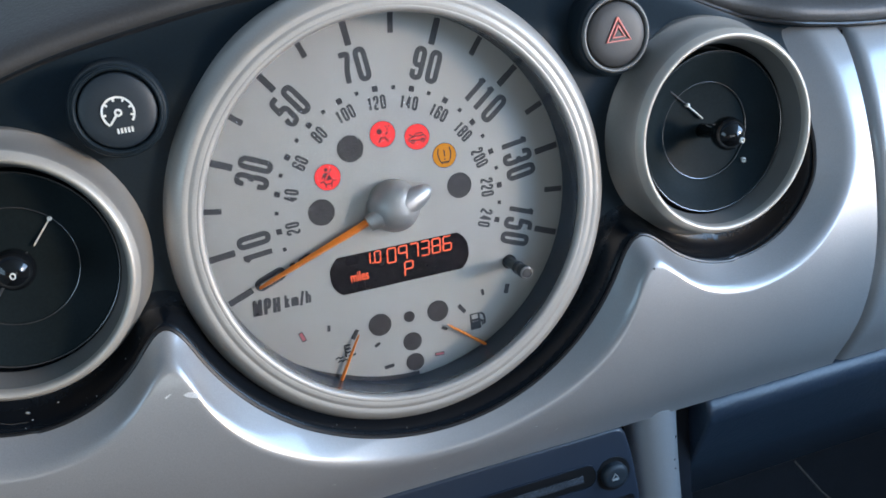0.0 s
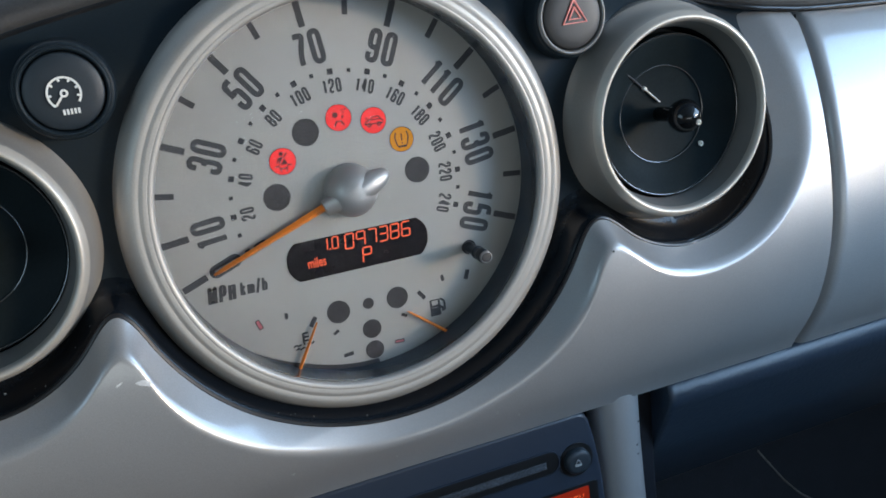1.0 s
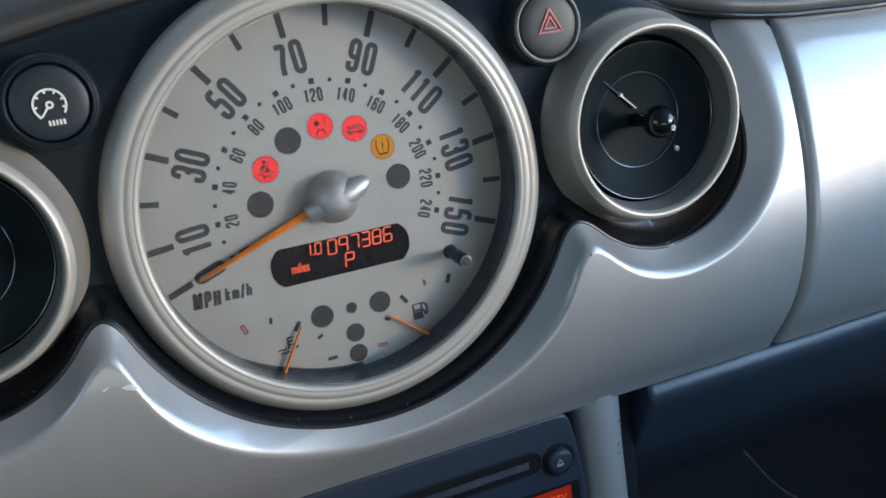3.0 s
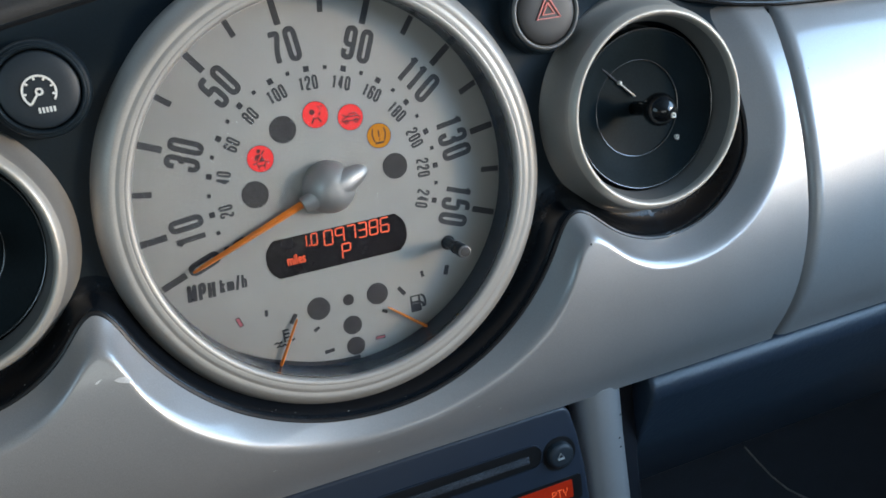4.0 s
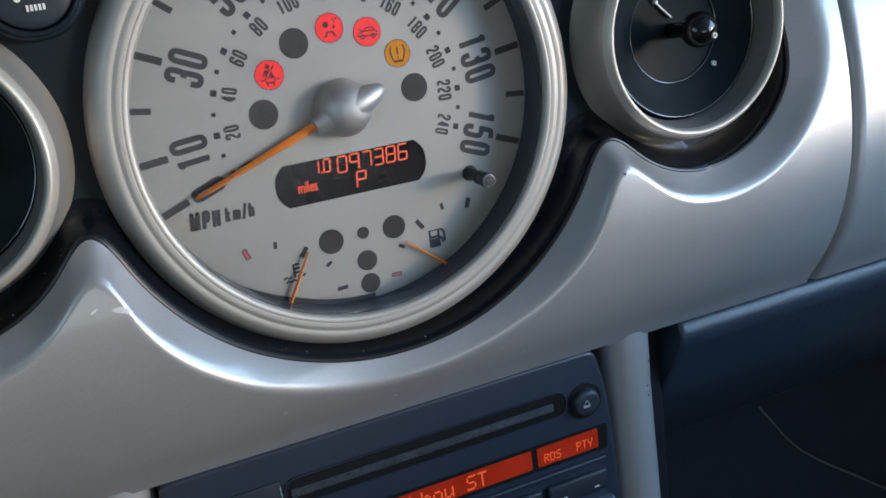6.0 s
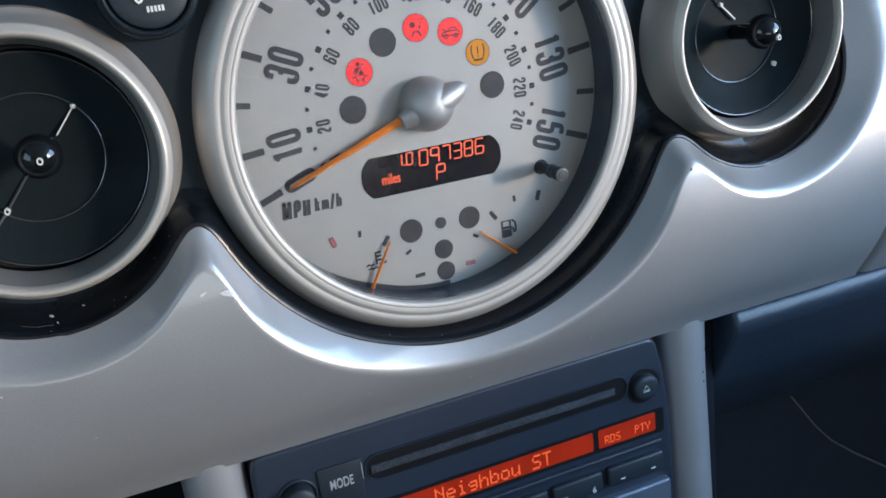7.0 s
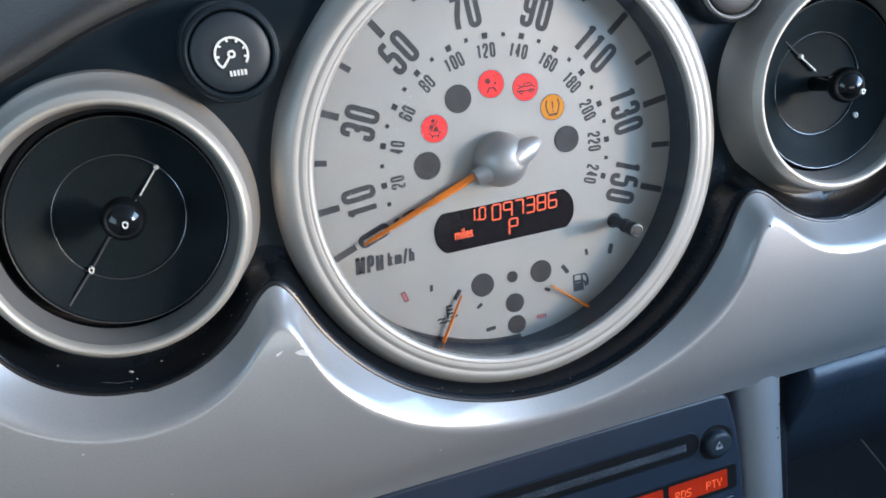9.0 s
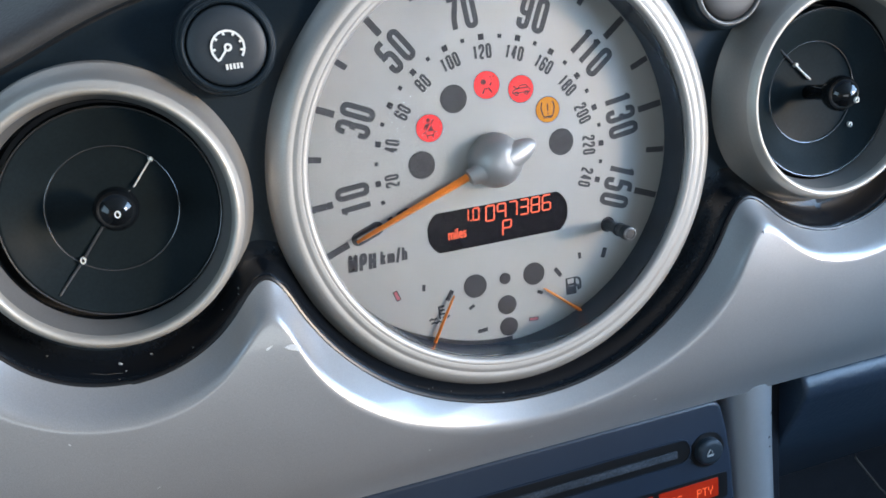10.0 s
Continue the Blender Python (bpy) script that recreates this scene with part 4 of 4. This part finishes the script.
# ---- round air vents ----
def air_vent(s, line, knob, mark, dial_centre):
    cx, cz = (-0.158, 0.0083) if s < 0 else (0.157, 0.009)
    vent = thing("air_vent", (cx, 0, cz), "round swivelling air vent, glossy black disc in a satin silver ring", "air vent", "round dashboard vents")
    throat = smooth_profile([(0.0398, -0.004), (0.0402, -0.012), (0.0406, -0.0155), (0.0409, -0.0172)])
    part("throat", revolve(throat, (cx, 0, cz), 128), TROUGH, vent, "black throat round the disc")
    cup = smooth_profile([(0.0409, -0.0172), (0.0414, -0.0198), (0.0419, -0.0222), (0.0427, -0.0257), (0.0436, -0.0290)])
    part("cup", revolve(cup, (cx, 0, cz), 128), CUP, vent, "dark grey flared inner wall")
    ring = smooth_profile([(0.0434, -0.0284), (0.0437, -0.0300), (0.0443, -0.0313), (0.0452, -0.0319), (0.0461, -0.0316), (0.0471, -0.0304), (0.0482, -0.0284)])
    part("ring", revolve(ring, (cx, 0, cz), 160), SATIN, vent, "satin silver lip")
    flare = smooth_profile([(0.0481, -0.0286), (0.0487, -0.0265), (0.0493, -0.0225), (0.0501, -0.0180), (0.0512, -0.0142), (0.0525, -0.0115), (0.0535, -0.0095), (0.0540, -0.004)])
    part("barrel", revolve(flare, (cx, 0, cz), 128), BARREL, vent, "satin barrel behind the lip, its colour darkened for shade")
    dx, dz = dial_centre
    dish = smooth_profile([(0.0, -0.0085), (0.010, -0.0088), (0.020, -0.0098), (0.0232, -0.0103)], 4)
    body = part("disc", revolve(dish, (dx, 0, dz), 96), DISC, vent, "black swivelling disc")
    outer = smooth_profile([(0.0234, -0.0098), (0.0238, -0.0110), (0.030, -0.0140), (0.0366, -0.0178), (0.0380, -0.0182), (0.0390, -0.0170), (0.0394, -0.012)], 5)
    part("disc_rim", revolve(outer, (dx, 0, dz), 128), DISC, vent, "black dished rim")
    bx, by, bz = knob
    ball = revolve([(0.0080 * math.sin(radians(a)), -0.0080 * math.cos(radians(a))) for a in range(0, 151, 10)], (bx, by, bz), 48)
    part("ball", ball, GLOSS, body, "polished black ball knob")
    part("stem", tube([(bx, by + 0.006, bz), (dx, -0.0085, dz)], 0.0036, 16), GLOSS, body, "short black stem")
    part("ball_mark", stroke([arc(mark[0], mark[1], 0.00085, 0, 360, 14, 0.0011)], 0.0004, by - 0.0086, by - 0.0060), WHITE, body, "small white ring mark")
    for r, y in ((0.0385, -0.0184), (0.0236, -0.0108)):
        part("bead", tube([(dx + r * math.sin(radians(a)), y, dz + r * math.cos(radians(a))) for a in range(0, 361, 4)], 0.00036, 8), BEAD, vent, "fine polished edge")
    y = -0.0105
    tip, inner, dot, end0, end1 = line
    part("pointer", stroke([[inner, tip]], 0.0005, y - 0.0004, y + 0.002), WHITE, body, "white pointer line")
    part("pointer_tip", revolve([(0.0, -0.0016), (0.0008, -0.0012), (0.0011, 0.0), (0.0008, 0.0014)], (tip[0], y, tip[1]), 16), WHITE, body, "white pointer bead")
    if s > 0:
        rib = [(inner[0], -0.0088, inner[1]), (tip[0], -0.0096, tip[1]), (end0[0], -0.0150, end0[1])]
    else:
        rib = [(dx * 0.75 + dot[0] * 0.25, -0.0088, dz * 0.75 + dot[1] * 0.25), (dot[0], -0.0112, dot[1]), (end1[0], -0.0176, end1[1])]
    part("rib", tube(rib, 0.0005, 8), RIB, body)
    part("disc_mark", stroke([arc(dot[0], dot[1], 0.0008, 0, 360, 14, 0.0011)], 0.0004, -0.0138 if math.hypot(dot[0] - dx, dot[1] - dz) > 0.0236 else -0.0130, -0.0100), WHITE, body, "small white ring mark")
    return vent


air_vent(-1, ((-0.1395, 0.0244), (-0.1474, 0.0149), (-0.1702, -0.0090), (-0.1345, 0.0300), (-0.1800, -0.0190)), (-0.1540, -0.0270, 0.0110), (-0.1535, 0.0105), (-0.156, 0.008))
air_vent(1, ((0.1490, 0.0220), (0.1574, 0.0142), (0.1784, -0.0098), (0.1340, 0.0336), (0.1850, -0.0165)), (0.1580, -0.0290, 0.0090), (0.1600, 0.0065), (0.158, 0.008))


# ---- push switches ----
def push_switch(name, x, z, label, ring_mat, cap_mat):
    sw = thing(name, (x, 0, z), label, "switch", "round push switches")
    boss = smooth_profile([(0.0192, 0.006), (0.0190, -0.002), (0.0187, -0.010), (0.0184, -0.0155), (0.0178, -0.0182), (0.0168, -0.0188)])
    part("boss", revolve(boss, (x, 0, z), 72), PANEL, sw)
    part("ring", revolve(smooth_profile([(0.0168, -0.0185), (0.0166, -0.0200), (0.0158, -0.0206), (0.0150, -0.0198), (0.0147, -0.0178)]), (x, 0, z), 80), ring_mat, sw)
    cap = part("push_button", revolve(smooth_profile([(0.0144, -0.0165), (0.0143, -0.0192), (0.0132, -0.0204), (0.0090, -0.0213), (0.0, -0.0216)]), (x, 0, z), 72), cap_mat, sw, "matt domed push button")
    return sw, cap


sw, cap = push_switch("dimmer_switch", -0.1056, 0.0618, "matt black dimmer switch with a white dial symbol", PANEL, BUTTON)
x, z, q = -0.1056, 0.0613, -0.0222
part("symbol", stroke([arc(x, z, 0.0058, -140, 128, 36), [(x - 0.0036, z - 0.0042), (x - 0.0006, z - 0.0006)], arc(x, z, 0.0011, 0, 360, 14)]
                      + [[(x + 0.0058 * math.sin(radians(a)), z + 0.0058 * math.cos(radians(a))), (x + 0.0044 * math.sin(radians(a)), z + 0.0044 * math.cos(radians(a)))]
                         for a in (-95, -50, -10, 30, 70, 105)]
                      + [[(x - 0.0014 + k * 0.0013, z - 0.0058), (x - 0.0014 + k * 0.0013, z - 0.0078)] for k in range(5)], 0.0008, q, -0.0200), WHITE, cap, "white dial symbol")
sw, cap = push_switch("hazard_switch", 0.1078, 0.0612, "matt dark grey hazard switch with a red double triangle", RIM_GREY, CAP)
x, z = 0.1078, 0.0618


def triangle(r):
    return [(x + r * math.sin(radians(a)), z + r * math.cos(radians(a))) for a in (0, 120, 240, 360, 480)]


part("symbol", stroke([triangle(0.0068)[:4], triangle(0.0034)[:4]], 0.0008, q, -0.0200), HAZARD, cap, "red double triangle")


# ---- radio ----
def radio():
    y = -0.0200
    unit = thing("car_radio", (-0.004, 0, -0.24), "dark blue-grey car radio with glowing orange display", "radio")
    part("faceplate", plate([(-0.1000, -0.1320), (0.0925, -0.1320), (0.0955, -0.1326), (0.0978, -0.1342), (0.0992, -0.1368), (0.1022, -0.150), (0.1048, -0.170), (0.1062, -0.195), (0.1066, -0.262),
                            (-0.1085, -0.262), (-0.1085, -0.195), (-0.1080, -0.170), (-0.1068, -0.140), (-0.1058, -0.1355), (-0.1036, -0.1329)], y, y + 0.06, 0.0022), RADIO, unit, "dark satin faceplate")
    slot = part("disc_slot", plate(round_rect(-0.0575, -0.1608, 0.0805, -0.1478, 0.0060), y - 0.0003, y + 0.002), SEAL, unit, "black slot recess")
    part("slot_lip", stroke([round_rect(-0.0575, -0.1608, 0.0805, -0.1478, 0.0060) + round_rect(-0.0575, -0.1608, 0.0805, -0.1478, 0.0060)[:1]], 0.0006, y - 0.0008, y), RADIO, slot)
    part("felt_strip", box(-0.0550, y - 0.0012, -0.1568, 0.0730, y - 0.0002, -0.1528, 0.0004, 2), FELT, slot, "worn grey felt strip")
    part("button_recess", disc(0.0902, -0.1572, 0.0094, y - 0.0004, y + 0.001, 40), SEAL, unit)
    eject = part("eject_button", plate(round_rect(0.0828, -0.1636, 0.0970, -0.1504, 0.0060), y - 0.0044, y, 0.0024), BUTTON, unit, "rounded black eject button")
    x, z = 0.0890, -0.1564
    part("symbol", stroke([[(x, z + 0.0019), (x + 0.0018, z - 0.0010), (x - 0.0018, z - 0.0010), (x, z + 0.0019)], [(x - 0.0018, z - 0.0017), (x + 0.0018, z - 0.0017)]], 0.00038, y - 0.0049, y - 0.003), GREY_PRINT, eject)
    for x0, x1 in ((-0.062, 0.0590), (0.0622, 0.0958)):
        bezel = part("display_frame", plate(round_rect(x0 - 0.002, -0.1865, x1 + (0.0055 if x1 > 0.08 else 0.0014), -0.1722, 0.002), y - 0.0003, y + 0.001), SEAL, unit)
        scr = part("display", plate(round_rect(x0, -0.1842, x1, -0.1740, 0.0008), y - 0.0006, y), SCREEN, unit, "glowing orange display")
        if x1 > 0.08:
            part("display_text", pixel_text("RDS", 0.0046, 0.0092, (0.0702, y - 0.0006, -0.1803)), SCREEN_TEXT, scr)
            part("display_text", pixel_text("PTY", 0.0046, 0.0092, (0.0880, y - 0.0006, -0.1800)), SCREEN_TEXT, scr)
        else:
            part("display_text", pixel_text("Neighbou ST", 0.0078, 0.0620, (0.0040, y - 0.0006, -0.1793)), SCREEN_TEXT, scr)
    ridge = tube([(-0.10, y - 0.0006, -0.1905), (0.0985, y - 0.0006, -0.1905)], 0.0012, 8)
    part("ridge", ridge, RADIO, unit)
    keys = [(-0.062, -0.0315), (-0.0305, -0.0005), (0.0005, 0.0305), (0.0335, 0.0618), (0.0652, 0.0985)]
    for i, (x0, x1) in enumerate(keys):
        k = part("preset_key", box(x0, y - 0.0030, -0.2072, x1, y + 0.002, -0.1962, 0.0014), BUTTON, unit, "dark rocker key")
        if i == 4:
            for xx in (0.0735, 0.0918):
                part("symbol", plate(bar(xx - 0.0013, -0.2044, xx + 0.0013, -0.2037), y - 0.0032, y - 0.0028), WHITE, k)
        elif i == 3:
            part("numeral", lettering("6", 0.0036, 0.0021, (0.0565, y - 0.0030, -0.2048), 0, 0.0001, 0.02), WHITE, k)
            part("numeral", lettering("5", 0.0036, 0.0021, (0.0400, y - 0.0030, -0.2052), 0, 0.0001, 0.02), WHITE, k)
    part("lower_panel", box(-0.1, y - 0.0042, -0.262, 0.1018, y + 0.002, -0.2132, 0.0016), PALE, unit, "pale blue-grey lower panel")
    mode = part("mode_key", box(-0.0795, y - 0.0010, -0.1700, -0.0590, y + 0.002, -0.1470, 0.0006), BUTTON, unit, "dark mode key")
    part("key_edge", plate(bar(-0.0592, -0.1575, -0.0589, -0.1495), y - 0.0012, y), GREY_PRINT, mode, "pale worn edge")
    part("key_text", lettering("MODE", 0.0050, 0.0108, (-0.0690, y - 0.0010, -0.1560), 0, 0.0001, 0.010), GREY_PRINT, mode)
    part("knob_collar", revolve(smooth_profile([(0.0090, 0.0), (0.0089, -0.0010), (0.0083, -0.0012), (0.0078, -0.0004)]), (-0.0892, y, -0.1570), 48), RADIO, unit)
    part("volume_knob", revolve(smooth_profile([(0.0072, 0.0), (0.0070, -0.0050), (0.0062, -0.0068), (0.003, -0.0078), (0.0, -0.0080)]), (-0.0892, y, -0.1570), 48), BUTTON, unit, "round black volume knob")


radio()

# ---- silver struts beside the radio ----
for s, cx in ((-1, -0.1212), (1, 0.1197)):
    strut = thing("console_strut", (cx, 0, -0.30), "satin silver tubular strut under the fascia", "console strut", "console struts")
    part("tube", tube([(cx, -0.0085, -0.1292), (cx, -0.0085, -0.16), (cx + s * 0.0012, -0.0085, -0.20), (cx + s * 0.003, -0.0085, -0.26), (cx + s * 0.005, -0.0085, -0.32)], 0.0137, 40), STRUT, strut, "", angle=70)
    # Added black box that darkens the gap in place of shade.
    part("shadow_gap", box(cx - s * 0.016 - 0.004, 0.006, -0.32, cx - s * 0.016 + 0.004, 0.05, -0.13), BLACK, strut, "black box standing in for the shade beside the strut")
    if s > 0:
        for dz, dx, a in ((-0.148, 0.0085, 30), (-0.160, 0.0060, 60), (-0.1655, 0.0062, 70), (-0.1835, 0.0058, 80), (-0.195, 0.0068, 60)):
            yy = -0.0085 - math.sqrt(0.0137 ** 2 - dx ** 2) - 0.0001
            part("scratch", plate(turned(bar(-0.0003, -0.0009, 0.0003, 0.0009), a, cx + dx, dz), yy, yy + 0.001), CHIP if dz == -0.1835 else SCRATCH, strut, "small scratch")


# ---- knee roll and shelf on the passenger side ----
def knee_roll():
    roll = thing("knee_roll", (0.38, 0.03, -0.20), "dark padded vinyl knee roll under the silver fascia", "dashboard padding")
    for x0, x1, name in ((0.1505, 0.62, "cushion"),):
        bm = bmesh.new()
        prof = smooth_profile([(0.010, -0.1290), (-0.006, -0.1310), (-0.0130, -0.1345), (-0.0165, -0.1400), (-0.0165, -0.1470), (-0.0120, -0.1560), (-0.003, -0.1720), (0.012, -0.1950), (0.045, -0.2290), (0.110, -0.285), (0.193, -0.3455)], 5)
        rows = []
        for i in range(49):
            x = x0 + (x1 - x0) * (i / 48) ** 1.8
            d = min(1.0, (x - x0) / 0.002)
            inset = 0.002 * (1 - math.sqrt(max(0, 1 - (1 - d) ** 2)))
            rows.append([bm.verts.new((x, yy + inset, zz)) for yy, zz in prof])
        for a, b in zip(rows, rows[1:]):
            for j in range(len(prof) - 1):
                bm.faces.new((a[j], b[j], b[j + 1], a[j + 1]))
        bm.faces.new(rows[0])
        bmesh.ops.recalc_face_normals(bm, faces=bm.faces)
        part(name, bm, BOLSTER, roll, "", angle=70)
    part("end_cheek", box(0.1345, 0.002, -0.30, 0.1512, 0.06, -0.131, 0.002), BLACK, roll, "black end cheek")
    shelf = thing("lower_console_panel", (0.25, 0.19, -0.45), "dark lower console panel with a scuffed edge", "console panel")
    part("panel", plate([(0.13, -0.60), (0.13, -0.17), (0.20, -0.200), (0.374, -0.347), (0.388, -0.3665), (0.403, -0.387), (0.422, -0.408), (0.450, -0.4307), (0.60, -0.54), (0.60, -0.60)], 0.186, 0.198), CARPET, shelf)
    part("edge", tube([(0.374, 0.186, -0.347), (0.388, 0.186, -0.3665), (0.403, 0.186, -0.387), (0.422, 0.186, -0.408), (0.450, 0.186, -0.4307), (0.60, 0.186, -0.54)], 0.0009, 8), EDGE, shelf, "scuffed pale edge")


knee_roll()
box_back = thing("footwell_lining", (0.3, 0.2, -0.35), "black lining of the passenger footwell", "footwell")
part("back_wall", box(-0.5, 0.20, -0.62, 0.62, 0.22, -0.05), CARPET, box_back)
part("under_tray", box(-0.5, 0.02, -0.150, 0.62, 0.20, -0.140), BLACK, box_back)

# ---- chips, scratches and dust ----
surface_mark(CENTRE, "paint_chip", -0.1018, -0.0505, 0.0064, 0.0028, 24, CHIP, "bare paint chip")
surface_mark(CENTRE, "paint_chip", -0.1108, -0.0485, 0.0036, 0.0009, -30, CHIP, "small paint chip")
surface_mark(CENTRE, "paint_chip", -0.1857, -0.0683, 0.0012, 0.0006, 30, CHIP, "small pale paint pit")
surface_mark(CENTRE, "paint_chip", 0.1095, -0.0450, 0.0012, 0.0016, 20, SCRATCH, "small dark chip")
for x, z in ((0.2650, -0.0025), (0.2662, -0.0042), (0.2726, -0.0092), (0.2705, -0.0125), (0.2516, 0.0135)):
    surface_mark(SIDE, "paint_pit", x, z, 0.0007, 0.0005, 30, SCRATCH, "tiny dark paint pit")
for x, z in ((0.046, -0.112), (0.058, -0.118), (-0.004, -0.121), (-0.052, -0.112), (-0.160, -0.095)):
    surface_mark(CENTRE, "scratch", x, z, 0.0018, 0.00025, -12, CHIP, "fine pale scratch")

dust = thing("dust", (0, -0.02, -0.10), "pale dust specks lying in the black trough", "dust", kind="stuff")
bm = bmesh.new()
rnd = random.Random(5)
for i in range(26):
    x, _, z = EDGE_LINE[rnd.randrange(len(EDGE_LINE))]
    f, e = scallop(x, z), 1e-5
    g = Vector((scallop(x + e, z) - f, scallop(x, z + e) - f)).normalized()
    d = -0.0012 - 0.0020 * rnd.random()
    y = float(np.interp(-d, (0.0, 0.0016, 0.0034, 0.0052), (-0.0246, -0.0230, -0.0178, -0.0136)))
    size = 0.00012 + 0.00022 * rnd.random() ** 3
    bmesh.ops.create_icosphere(bm, subdivisions=1, radius=size, matrix=Matrix.Translation((x + d * g.x, y - 0.0001, z + d * g.y)) @ Matrix.Diagonal((1, 0.6, 0.7 + rnd.random(), 1)))
for x, y, z, w in ((-0.1652, -0.0153, -0.0509, 0.0011), (-0.1534, -0.0144, -0.0500, 0.0008), (-0.1898, -0.0145, -0.0420, 0.0004), (-0.1659, -0.0233, -0.0540, 0.0003), (-0.0205, -0.0182, -0.0963, 0.0007)):
    bmesh.ops.create_icosphere(bm, subdivisions=1, radius=w, matrix=Matrix.Translation((x, y, z)) @ Matrix.Rotation(0.5, 4, "Y") @ Matrix.Diagonal((1, 0.35, 0.5, 1)))
part("specks", bm, DUST, dust)
part("hair", tube([(-0.1760, -0.0194, -0.0506), (-0.1732, -0.0199, -0.0514), (-0.1703, -0.0204, -0.0522), (-0.1672, -0.0203, -0.0524), (-0.1647, -0.0204, -0.0529)], 0.00008, 6), EDGE, dust, "thin pale fibre")
